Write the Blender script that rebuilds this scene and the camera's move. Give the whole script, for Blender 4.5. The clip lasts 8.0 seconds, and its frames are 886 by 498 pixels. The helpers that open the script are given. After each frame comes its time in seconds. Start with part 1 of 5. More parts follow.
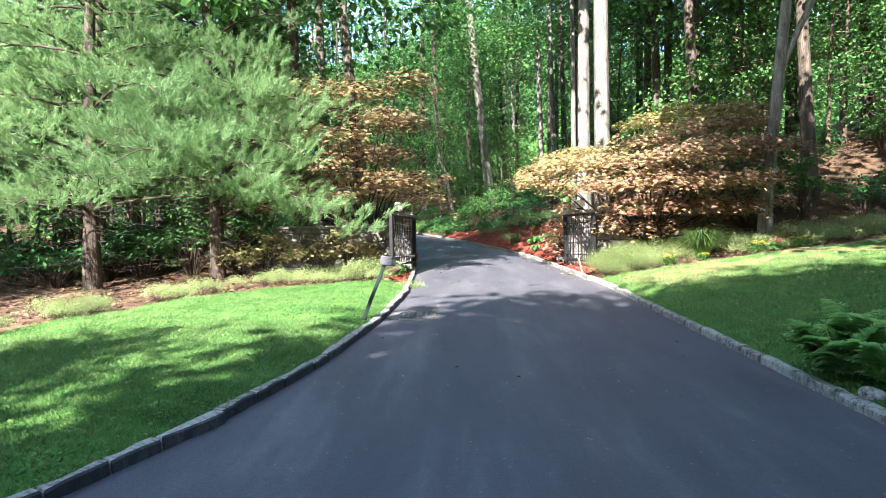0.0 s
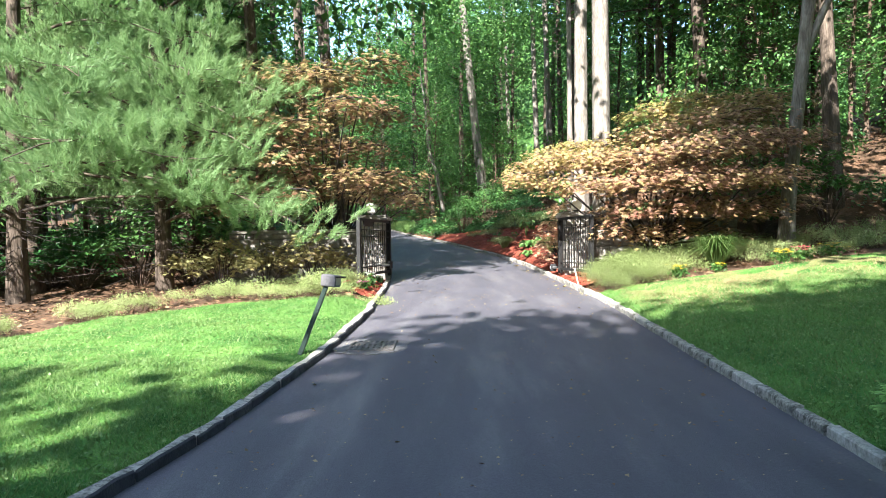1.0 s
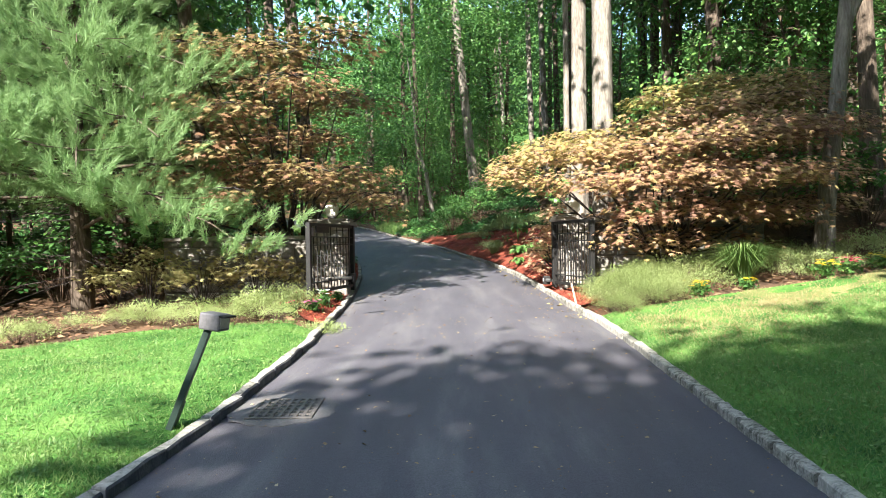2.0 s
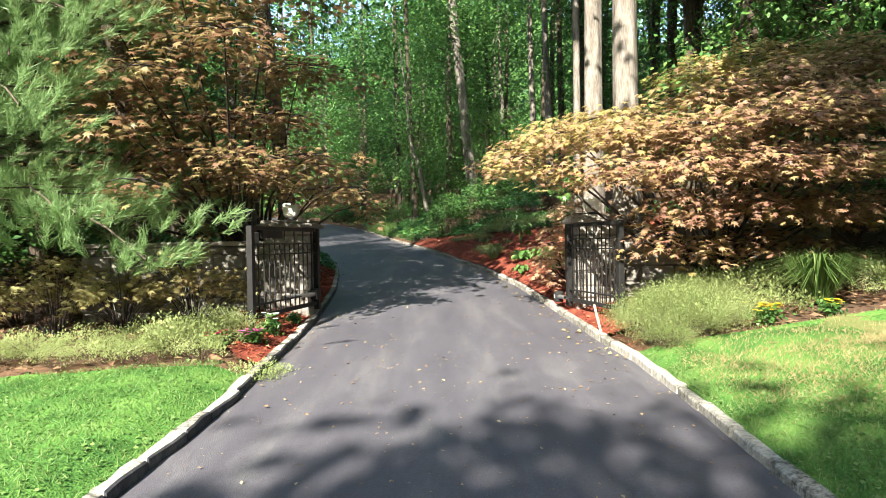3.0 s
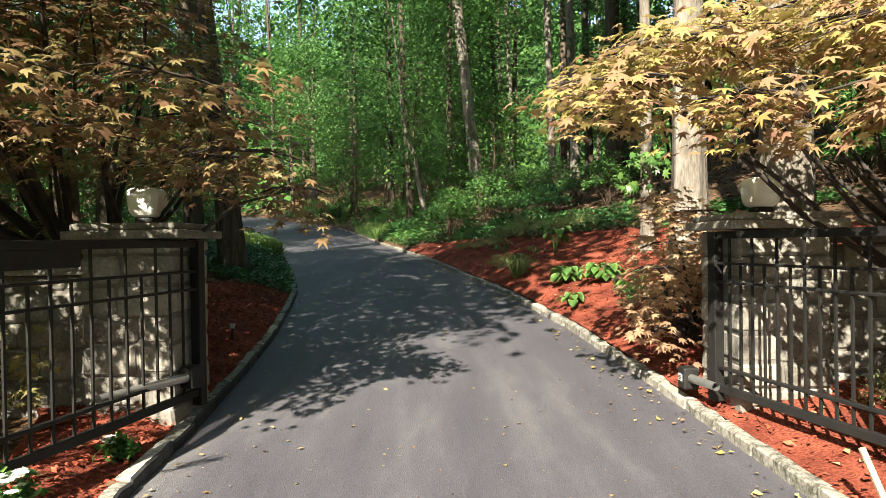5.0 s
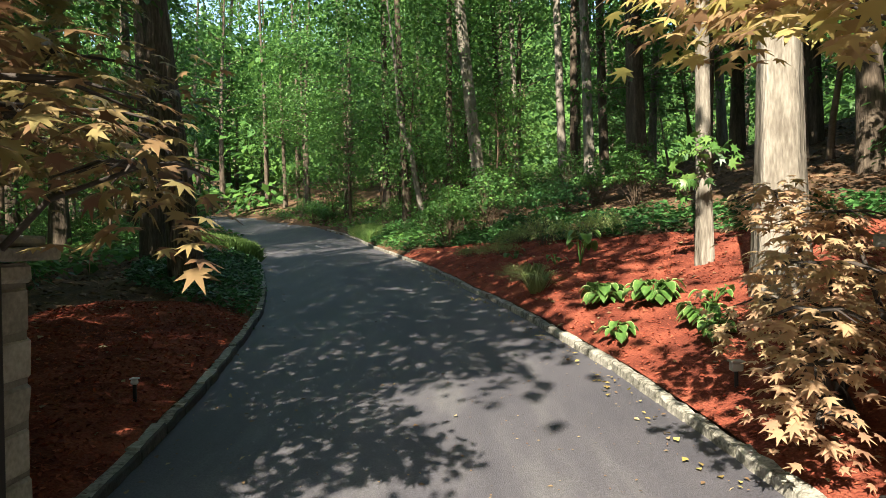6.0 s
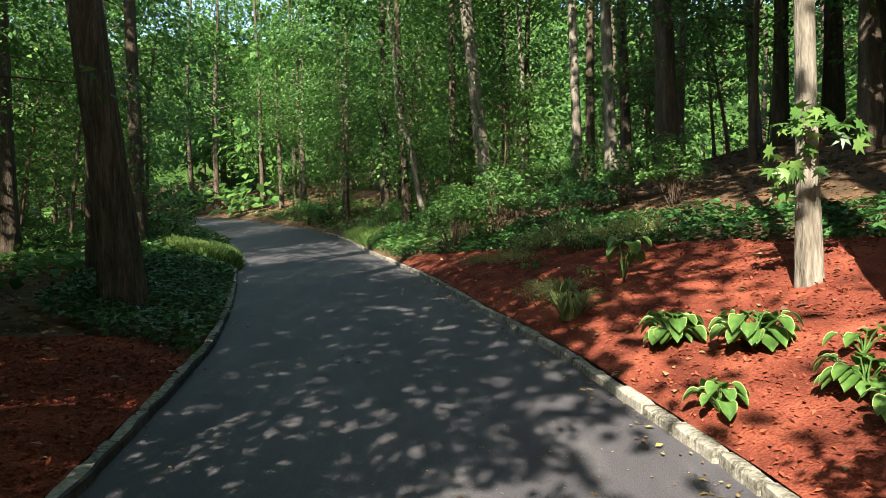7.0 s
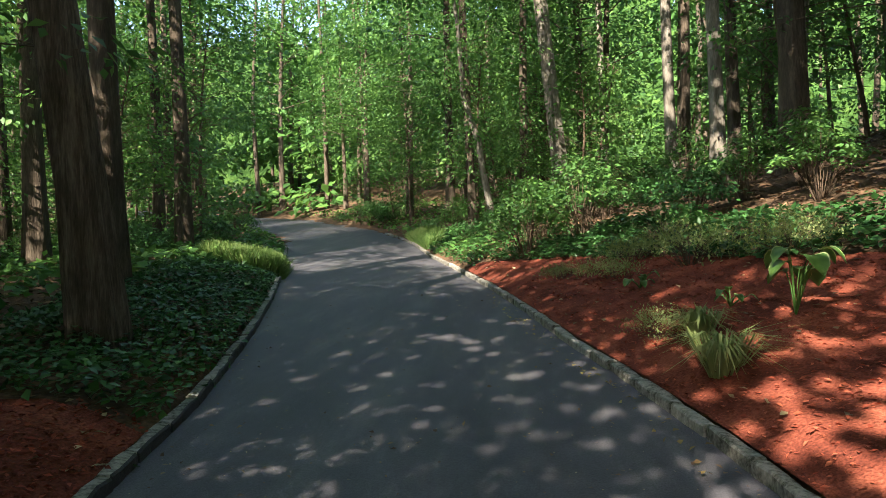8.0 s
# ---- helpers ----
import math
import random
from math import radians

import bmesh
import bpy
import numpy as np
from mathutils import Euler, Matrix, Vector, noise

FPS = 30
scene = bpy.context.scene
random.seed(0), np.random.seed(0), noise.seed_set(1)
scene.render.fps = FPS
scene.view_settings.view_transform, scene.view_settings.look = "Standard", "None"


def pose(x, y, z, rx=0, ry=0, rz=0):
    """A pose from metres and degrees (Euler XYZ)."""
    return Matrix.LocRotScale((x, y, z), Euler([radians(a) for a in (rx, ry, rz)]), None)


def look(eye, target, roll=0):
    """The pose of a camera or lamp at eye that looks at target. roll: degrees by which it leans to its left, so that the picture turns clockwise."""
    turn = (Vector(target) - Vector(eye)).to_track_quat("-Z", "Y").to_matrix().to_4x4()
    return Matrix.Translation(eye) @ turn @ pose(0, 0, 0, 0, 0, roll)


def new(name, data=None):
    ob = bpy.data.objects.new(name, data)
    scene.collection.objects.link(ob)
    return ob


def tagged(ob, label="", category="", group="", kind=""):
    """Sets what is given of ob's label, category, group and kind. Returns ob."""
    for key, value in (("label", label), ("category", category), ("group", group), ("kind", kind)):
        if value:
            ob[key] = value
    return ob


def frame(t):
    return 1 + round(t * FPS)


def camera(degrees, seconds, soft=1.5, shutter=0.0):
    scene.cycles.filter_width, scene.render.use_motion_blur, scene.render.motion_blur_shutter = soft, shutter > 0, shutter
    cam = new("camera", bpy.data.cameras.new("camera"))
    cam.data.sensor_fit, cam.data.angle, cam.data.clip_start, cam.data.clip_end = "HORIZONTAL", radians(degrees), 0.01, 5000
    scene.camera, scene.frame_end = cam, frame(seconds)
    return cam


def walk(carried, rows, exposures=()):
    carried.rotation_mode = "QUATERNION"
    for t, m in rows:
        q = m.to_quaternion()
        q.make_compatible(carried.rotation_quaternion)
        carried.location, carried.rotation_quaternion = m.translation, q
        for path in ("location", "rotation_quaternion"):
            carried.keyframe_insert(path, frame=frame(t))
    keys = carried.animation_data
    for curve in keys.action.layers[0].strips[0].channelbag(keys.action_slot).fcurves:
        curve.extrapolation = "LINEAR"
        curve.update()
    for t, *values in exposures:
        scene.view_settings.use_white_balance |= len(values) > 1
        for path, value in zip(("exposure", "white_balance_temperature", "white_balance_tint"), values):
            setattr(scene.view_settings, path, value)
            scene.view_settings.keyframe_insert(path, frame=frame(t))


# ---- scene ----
cam = camera(71.6, 8.0, soft=0.6)
METRES, EYE, TILT, LEAN, TURN = 17.241, 1.5, 0.0, 0.0, 1.4
ROWS = [
    (0.0, 0.0, 0.0, 0.0, -0.0, -0.23, 0.9),
    (0.5, 0.0116, 0.0493, 0.0044, -0.07, -0.29, 0.89),
    (1.0, 0.0257, 0.1024, 0.0102, -0.14, -0.35, 0.89),
    (1.5, 0.0406, 0.1607, 0.0155, -0.24, -0.42, 0.92),
    (2.0, 0.0532, 0.2229, 0.0205, -0.3, -0.45, 0.99),
    (3.5, 0.0664, 0.4217, 0.0301, -0.49, -0.51, 0.99),
    (4.0, 0.0634, 0.4907, 0.0331, -0.57, -0.51, 0.99),
    (4.5, 0.0609, 0.5588, 0.0361, -0.63, -0.53, 0.97),
    (6.0, 0.0597, 0.7451, 0.0455, -0.83, -0.46, 0.9),
    (6.5, 0.0599, 0.8046, 0.0489, -0.88, -0.4, 0.88),
    (7.0, 0.0595, 0.8642, 0.0527, -0.63, -0.41, 0.97),
    (7.5, 0.0583, 0.9262, 0.0558, 2.16, -0.4, 1.07),
    (8.0, 0.0558, 0.9908, 0.0601, 5.69, -0.39, 1.18),
]
EXPOSURES = [(0.0, 2.62, 5750, 13), (2.2, 2.32, 6200, 11), (4.5, 1.95, 6700, 8), (6.0, 1.88, 6900, 8), (7.0, 1.82, 6900, 8), (8.0, 2.2, 6900, 10)]
walk(cam, [(t, pose(0, 0, EYE, TILT, LEAN, TURN) @ pose(METRES * x, METRES * y, METRES * z, 90 + pitch, roll, yaw)) for t, x, y, z, yaw, pitch, roll in ROWS], EXPOSURES)

# ---- light ----
SUN_FROM = Vector((-0.39, -1.05, 0.86)).normalized()
world = bpy.data.worlds.new("world")
scene.world = world
world.use_nodes = True
wn = world.node_tree.nodes
sky = wn.new("ShaderNodeTexSky")
sky.sky_type, sky.sun_disc = "NISHITA", False
sky.sun_elevation = math.asin(SUN_FROM.z)
sky.sun_rotation = math.atan2(SUN_FROM.x, SUN_FROM.y)
world.node_tree.links.new(sky.outputs["Color"], wn["Background"].inputs["Color"])
wn["Background"].inputs["Strength"].default_value = 0.135
sun = new("sun", bpy.data.lights.new("sun", "SUN"))
sun.data.energy, sun.data.angle, sun.data.color = 5.0, radians(0.53), (1.0, 0.93, 0.82)
sun.matrix_world = look(SUN_FROM * 60, (0, 0, 0))

rng = np.random.default_rng(7)


# ---- ground form ----
LEFT_Y = [-30, 0, 3, 4.3, 5.4, 6.24, 7.75, 8.75, 11, 12.4, 13.4, 14.8, 16.4, 18, 20, 21.6, 23.4, 24.4, 26.4, 30.5, 38.8, 46, 56, 70, 90]
LEFT_X = [-8, -3.6, -2.4, -1.87, -1.57, -1.38, -1.17, -1.05, -0.94, -0.95, -0.97, -1.02, -1.15, -1.33, -1.65, -1.95, -2.44, -2.74, -3.38, -4.8, -7.9, -11.5, -19, -36, -66]
RIGHT_Y = [-30, 0, 5.5, 8.5, 11.3, 12.5, 13.4, 14.6, 16.6, 18.2, 19.6, 21, 22.3, 23.6, 25.8, 28, 31.4, 35, 39.5, 43, 50, 60, 74, 94]
RIGHT_X = [3.6, 3.1, 2.95, 2.88, 2.84, 2.78, 2.66, 2.55, 2.37, 2.2, 1.95, 1.7, 1.4, 1.05, 0.55, 0.0, -1.0, -2.1, -3.3, -4.5, -7.4, -14, -31, -61]


def step(a, b, v):
    s = np.clip((v - a) / (b - a), 0, 1)
    return s * s * (3 - 2 * s)


def road_z(y):
    far = np.clip(y - 34, 0, 60)
    return 0.0655 * y - 0.09 + 0.0011 * far * far * (1 - far / 200)


def ground_z(x, y):
    """Height of the soil; the road is the strip between the kerbs."""
    x, y = np.asarray(x, float), np.asarray(y, float)
    dr = x - np.interp(y, RIGHT_Y, RIGHT_X)
    dl = np.interp(y, LEFT_Y, LEFT_X) - x
    wood = step(14.5, 19, y)
    slant = np.interp(y, [24, 32, 45, 60, 90], [1.0, 0.93, 0.9, 0.75, 0.6])
    dr, dl = dr * slant, dl * slant
    right = 0.04 + 0.06 * step(0.08, 0.5, dr) + (0.10 + 0.21 * wood - 0.17 * step(30, 46, y)) * np.clip(dr, 0, 26) - 0.004 * np.clip(dr - 3, 0, 23) ** 2 * (1 - 0.6 * wood)
    lawn = 0.04 + 0.12 * step(0.08, 0.5, dl) - 0.045 * np.clip(dl, 0, 40)
    bank = 0.04 + 0.06 * step(0.08, 0.5, dl) + 0.22 * np.clip(dl, 0, 1.6) - 0.01 * np.clip(dl - 1.6, 0, 40)
    left = lawn + (bank - lawn) * step(14.5, 19, y)
    return road_z(y) + np.where(dr > 0, right, np.where(dl > 0, left, 0.0))


# ---- mesh helpers ----
class Bag:
    """Collects vertices and faces of mixed sizes for one mesh."""

    def __init__(self):
        self.verts, self.faces, self.count = [], [], 0

    def add(self, verts, faces):
        verts, faces = np.asarray(verts, float).reshape(-1, 3), np.asarray(faces, int)
        self.verts.append(verts)
        self.faces.append(faces + self.count)
        self.count += len(verts)
        return self

    def mesh(self, name, smooth=False):
        v = np.concatenate(self.verts)
        loops = np.concatenate([f.ravel() for f in self.faces])
        sizes = np.concatenate([np.full(len(f), f.shape[1]) for f in self.faces])
        me = bpy.data.meshes.new(name)
        me.vertices.add(len(v))
        me.vertices.foreach_set("co", v.astype(np.float32).ravel())
        me.loops.add(len(loops))
        me.loops.foreach_set("vertex_index", loops.astype(np.int32))
        me.polygons.add(len(sizes))
        me.polygons.foreach_set("loop_start", np.concatenate([[0], np.cumsum(sizes)[:-1]]).astype(np.int32))
        me.update(calc_edges=True)
        if smooth:
            me.polygons.foreach_set("use_smooth", np.ones(len(sizes), bool))
        return me


def thing(name, at, label, category, group="", kind=""):
    ob = new(name)
    ob.empty_display_size = 0.2
    ob.location = at
    return tagged(ob, label, category, group, kind)


def part(name, me, mat, parent=None, label=""):
    """Links a mesh, or a bmesh or bag, as one object under a thing or a part; its coordinates are the parent's."""
    if isinstance(me, Bag):
        me = me.mesh(name)
    if isinstance(me, bmesh.types.BMesh):
        bm, me = me, bpy.data.meshes.new(name)
        bm.to_mesh(me)
        bm.free()
    if mat and not me.materials:
        me.materials.append(mat)
    ob = new(name, me)
    ob.parent = parent
    return tagged(ob, label)


def box(sx, sy, sz, at=(0, 0, 0), bevel=0.0, segments=2, jitter=0.0, seed=0):
    """A bmesh block, at the middle of its base, with rounded edges."""
    bm = bmesh.new()
    bmesh.ops.create_cube(bm, size=1.0)
    r = random.Random(seed)
    for v in bm.verts:
        v.co = Vector((v.co.x * sx + r.uniform(-jitter, jitter), v.co.y * sy + r.uniform(-jitter, jitter), (v.co.z + 0.5) * sz + r.uniform(-jitter, jitter)))
    if bevel:
        bmesh.ops.bevel(bm, geom=bm.edges[:], offset=bevel, segments=segments, profile=0.5, affect="EDGES")
    bmesh.ops.translate(bm, verts=bm.verts, vec=at)
    return bm


def merge(bm, other):
    me = bpy.data.meshes.new("join")
    other.to_mesh(me)
    other.free()
    bm.from_mesh(me)
    bpy.data.meshes.remove(me)
    return bm


def tube(path, radii, sides=8, cap=False):
    """Vertices and quads of a tapered round bar along a path."""
    path, radii = np.asarray(path, float), np.broadcast_to(np.asarray(radii, float), (len(path),))
    way = np.gradient(path, axis=0)
    way /= np.linalg.norm(way, axis=1)[:, None] + 1e-9
    ref = np.where(np.abs(way[:, 2:3]) > 0.9, np.array([[1.0, 0, 0]]), np.array([[0, 0, 1.0]]))
    a = np.cross(way, ref)
    a /= np.linalg.norm(a, axis=1)[:, None] + 1e-9
    b = np.cross(way, a)
    ang = np.arange(sides) * 2 * np.pi / sides
    ring = a[:, None, :] * np.cos(ang)[None, :, None] + b[:, None, :] * np.sin(ang)[None, :, None]
    verts = (path[:, None, :] + ring * radii[:, None, None]).reshape(-1, 3)
    i, j = np.meshgrid(np.arange(len(path) - 1), np.arange(sides), indexing="ij")
    k = (j + 1) % sides
    quads = np.stack([i * sides + j, i * sides + k, (i + 1) * sides + k, (i + 1) * sides + j], -1).reshape(-1, 4)
    return verts, quads


OVAL = (np.array([[0, 0, 0], [0.45, 0.30, 0.07], [1, 0, -0.08], [0.45, -0.30, 0.07]]), np.array([[0, 1, 2], [0, 2, 3]]))


def star(lobes):
    """A deeply cut leaf with pointed lobes, in its own plane, tip along x."""
    rim = []
    spread = np.linspace(-2.4, 2.4, lobes)
    for n, a in enumerate(spread):
        far = 0.78 - 0.42 * abs(a / 2.4) ** 1.4
        rim.append((0.22 + far * math.cos(a), far * math.sin(a), -0.16 * far))
        if n < lobes - 1:
            m = a + 0.5 * (spread[1] - spread[0])
            rim.append((0.22 + 0.27 * math.cos(m), 0.27 * math.sin(m), 0.02))
    rim = [(0.0, 0.0, 0.0)] + rim
    v = np.array([(0.24, 0, 0.04)] + rim)
    n = len(rim)
    f = np.array([[0, 1 + i, 1 + (i + 1) % n] for i in range(n)])
    return v, f


MAPLE = star(7)
BLADE = (np.array([[0, 0.05, 0], [0, -0.05, 0], [1, 0, 0]]), np.array([[0, 1, 2]]))


def unit(v):
    return v / (np.linalg.norm(v, axis=-1, keepdims=True) + 1e-9)


def leaves(bag, at, tips, ups, size, shape, wide=1.0):
    """Adds a leaf of that shape at each place, its tip along tips, its face towards ups."""
    v, f = shape
    tips = unit(tips)
    side = unit(np.cross(ups, tips))
    ups = np.cross(tips, side)
    size = np.broadcast_to(np.asarray(size, float), (len(at),))[:, None, None]
    verts = at[:, None, :] + size * (v[None, :, 0:1] * tips[:, None, :] + wide * v[None, :, 1:2] * side[:, None, :] + v[None, :, 2:3] * ups[:, None, :])
    faces = (f[None] + (np.arange(len(at)) * len(v))[:, None, None]).reshape(-1, f.shape[1])
    bag.add(verts, faces)


def scatter(g, n, centre, radius, droop=0.3):
    """Places, tips and ups for n leaves of one flattened clump."""
    p = g.normal(0, 0.5, (n, 3))
    d = p * np.asarray(radius)
    at = np.asarray(centre) + d
    at[:, 2] -= droop * 0.25 * (p[:, 0] ** 2 + p[:, 1] ** 2) * radius[2]
    tips = np.column_stack([d[:, :2] / max(radius[0], 1e-3) + g.normal(0, 0.5, (n, 2)), g.normal(-droop, 0.25, n)])
    ups = g.normal(0, 0.35, (n, 3)) + np.array([0, 0, 1.0]) + 0.7 * np.array(SUN_FROM)
    return at, tips, ups


# ---- materials ----
def material(name):
    m = bpy.data.materials.new(name)
    m.use_nodes = True
    return m, m.node_tree.nodes, m.node_tree.links, m.node_tree.nodes["Principled BSDF"]


def ramp(nodes, stops):
    r = nodes.new("ShaderNodeValToRGB")
    while len(r.color_ramp.elements) < len(stops):
        r.color_ramp.elements.new(0.5)
    for e, (p, c) in zip(r.color_ramp.elements, stops):
        e.position, e.color = p, (*c, 1)
    return r


def foliage(name, stops, through_light=0.35, rough=0.5, patch=1.2, vary=0.55):
    """Leaf surface: colour by leaf, with wider drifts, and some light let through."""
    m, n, l, p = material(name)
    geo, tex, mix, add = n.new("ShaderNodeNewGeometry"), n.new("ShaderNodeTexNoise"), n.new("ShaderNodeMath"), n.new("ShaderNodeMath")
    tex.inputs["Scale"].default_value = patch
    mix.operation, mix.inputs[1].default_value = "MULTIPLY", vary
    l.new(geo.outputs["Random Per Island"], mix.inputs[0])
    add.operation = "MULTIPLY_ADD"
    add.inputs[1].default_value = 1.45 - vary
    l.new(tex.outputs["Fac"], add.inputs[0])
    l.new(mix.outputs[0], add.inputs[2])
    sub = n.new("ShaderNodeMath")
    sub.operation, sub.inputs[1].default_value = "SUBTRACT", 0.22
    l.new(add.outputs[0], sub.inputs[0])
    c = ramp(n, stops)
    l.new(sub.outputs[0], c.inputs["Fac"])
    l.new(c.outputs["Color"], p.inputs["Base Color"])
    p.inputs["Roughness"].default_value = rough
    p.inputs["Specular IOR Level"].default_value = 0.35
    t, blend = n.new("ShaderNodeBsdfTranslucent"), n.new("ShaderNodeMixShader")
    l.new(c.outputs["Color"], t.inputs["Color"])
    blend.inputs[0].default_value = through_light
    l.new(p.outputs[0], blend.inputs[1])
    l.new(t.outputs[0], blend.inputs[2])
    l.new(blend.outputs[0], n["Material Output"].inputs["Surface"])
    return m


def rough_surface(name, stops, scale=4.0, fine=60.0, bump=0.3, rough=0.85, metal=0.0, stretch=(1, 1, 1), distance=0.02, piece=0.0, spec=0.5):
    """A matt surface with colour at two scales and fine relief; piece: how much whole pieces differ."""
    m, n, l, p = material(name)
    co, mp = n.new("ShaderNodeTexCoord"), n.new("ShaderNodeMapping")
    mp.inputs["Scale"].default_value = stretch
    l.new(co.outputs["Object"], mp.inputs["Vector"])
    big, small = n.new("ShaderNodeTexNoise"), n.new("ShaderNodeTexNoise")
    big.inputs["Scale"].default_value, big.inputs["Detail"].default_value = scale, 6
    small.inputs["Scale"].default_value, small.inputs["Detail"].default_value = fine, 4
    l.new(mp.outputs[0], big.inputs["Vector"])
    l.new(mp.outputs[0], small.inputs["Vector"])
    a = n.new("ShaderNodeMath")
    a.operation, a.inputs[1].default_value = "MULTIPLY_ADD", 0.6
    l.new(big.outputs["Fac"], a.inputs[0])
    b = n.new("ShaderNodeMath")
    b.operation, b.inputs[1].default_value = "MULTIPLY", 0.4
    l.new(small.outputs["Fac"], b.inputs[0])
    l.new(b.outputs[0], a.inputs[2])
    last = a
    if piece:
        info, s = n.new("ShaderNodeObjectInfo"), n.new("ShaderNodeMath")
        s.operation, s.inputs[1].default_value = "MULTIPLY_ADD", piece
        l.new(info.outputs["Random"], s.inputs[0])
        l.new(a.outputs[0], s.inputs[2])
        o = n.new("ShaderNodeMath")
        o.operation, o.inputs[1].default_value = "SUBTRACT", piece / 2
        l.new(s.outputs[0], o.inputs[0])
        last = o
    c = ramp(n, stops)
    l.new(last.outputs[0], c.inputs["Fac"])
    l.new(c.outputs["Color"], p.inputs["Base Color"])
    p.inputs["Roughness"].default_value, p.inputs["Metallic"].default_value = rough, metal
    p.inputs["Specular IOR Level"].default_value = spec
    bp = n.new("ShaderNodeBump")
    bp.inputs["Strength"].default_value, bp.inputs["Distance"].default_value = bump, distance
    l.new(a.outputs[0], bp.inputs["Height"])
    l.new(bp.outputs[0], p.inputs["Normal"])
    return m


def plain(name, colour, rough=0.5, metal=0.0):
    m, n, l, p = material(name)
    p.inputs["Base Color"].default_value = (*colour, 1)
    p.inputs["Roughness"].default_value, p.inputs["Metallic"].default_value = rough, metal
    return m


def asphalt_material():
    m, n, l, p = material("asphalt")
    co = n.new("ShaderNodeTexCoord")
    mp = n.new("ShaderNodeMapping")
    mp.inputs["Scale"].default_value = (1.5, 0.3, 1.0)
    l.new(co.outputs["Object"], mp.inputs["Vector"])
    wear, grit, speck = n.new("ShaderNodeTexNoise"), n.new("ShaderNodeTexNoise"), n.new("ShaderNodeTexVoronoi")
    wear.inputs["Scale"].default_value, wear.inputs["Detail"].default_value, wear.inputs["Roughness"].default_value = 1.3, 10, 0.66
    grit.inputs["Scale"].default_value, grit.inputs["Detail"].default_value = 90, 4
    speck.inputs["Scale"].default_value = 130
    l.new(mp.outputs[0], wear.inputs["Vector"])
    l.new(co.outputs["Object"], grit.inputs["Vector"])
    l.new(co.outputs["Object"], speck.inputs["Vector"])
    c1 = ramp(n, [(0.3, (0.052, 0.050, 0.060)), (0.52, (0.077, 0.073, 0.083)), (0.66, (0.115, 0.111, 0.114)), (0.8, (0.16, 0.156, 0.15))])
    l.new(wear.outputs["Fac"], c1.inputs["Fac"])
    c2 = ramp(n, [(0.3, (0.6, 0.6, 0.6)), (0.7, (1.35, 1.35, 1.35))])
    l.new(grit.outputs["Fac"], c2.inputs["Fac"])
    mix = n.new("ShaderNodeMix")
    mix.data_type, mix.blend_type = "RGBA", "MULTIPLY"
    mix.inputs["Factor"].default_value = 0.8
    l.new(c1.outputs["Color"], mix.inputs["A"])
    l.new(c2.outputs["Color"], mix.inputs["B"])
    l.new(mix.outputs["Result"], p.inputs["Base Color"])
    p.inputs["Roughness"].default_value = 0.62
    bp = n.new("ShaderNodeBump")
    bp.inputs["Strength"].default_value, bp.inputs["Distance"].default_value = 0.35, 0.006
    l.new(speck.outputs["Distance"], bp.inputs["Height"])
    l.new(bp.outputs[0], p.inputs["Normal"])
    return m


ASPHALT = asphalt_material()
SOIL = rough_surface("leaf_littered_soil", [(0.3, (0.03, 0.022, 0.015)), (0.5, (0.09, 0.055, 0.032)), (0.62, (0.16, 0.09, 0.05)), (0.75, (0.24, 0.15, 0.085))], 1.5, 26, 0.9, 0.95, distance=0.05, spec=0.2)
DARK_GRANITE = rough_surface("dark_granite", [(0.25, (0.018, 0.018, 0.022)), (0.55, (0.042, 0.042, 0.048)), (0.8, (0.12, 0.115, 0.105))], 9, 60, 0.9, 0.8, piece=0.2, distance=0.012)
MULCH = rough_surface("red_bark_mulch", [(0.3, (0.05, 0.012, 0.008)), (0.5, (0.17, 0.042, 0.025)), (0.7, (0.34, 0.10, 0.058))], 2.5, 55, 1.0, 0.95, distance=0.04, spec=0.15)
# mottled; its dark end simulates shade down in the grass
TURF = rough_surface("turf", [(0.32, (0.02, 0.06, 0.012)), (0.48, (0.06, 0.15, 0.028)), (0.6, (0.11, 0.22, 0.045)), (0.72, (0.19, 0.27, 0.08))], 2.2, 55, 1.0, 0.95, distance=0.06, spec=0.15)
DRYTURF = rough_surface("dry_turf", [(0.32, (0.05, 0.09, 0.022)), (0.48, (0.12, 0.14, 0.045)), (0.62, (0.22, 0.185, 0.085))], 1.3, 40, 0.9, 0.95, distance=0.03, spec=0.15)
GRANITE = rough_surface("weathered_kerb_granite", [(0.32, (0.06, 0.058, 0.042)), (0.5, (0.26, 0.245, 0.205)), (0.75, (0.46, 0.43, 0.37))], 13, 55, 0.9, 0.9, piece=0.16, distance=0.012)
STONE = rough_surface("pillar_stone", [(0.25, (0.09, 0.082, 0.068)), (0.5, (0.21, 0.195, 0.165)), (0.75, (0.36, 0.335, 0.29))], 5, 40, 0.8, 0.88, piece=0.25, distance=0.015)
MORTAR = rough_surface("mortar", [(0.3, (0.10, 0.092, 0.08)), (0.7, (0.20, 0.185, 0.16))], 8, 60, 0.6, 0.95)
IRON = rough_surface("black_painted_iron", [(0.3, (0.008, 0.008, 0.008)), (0.7, (0.022, 0.021, 0.019))], 8, 80, 0.15, 0.55, distance=0.003, spec=0.3)
STEEL = rough_surface("brushed_steel", [(0.3, (0.35, 0.35, 0.34)), (0.7, (0.5, 0.5, 0.48))], 9, 80, 0.1, 0.4, metal=0.8)
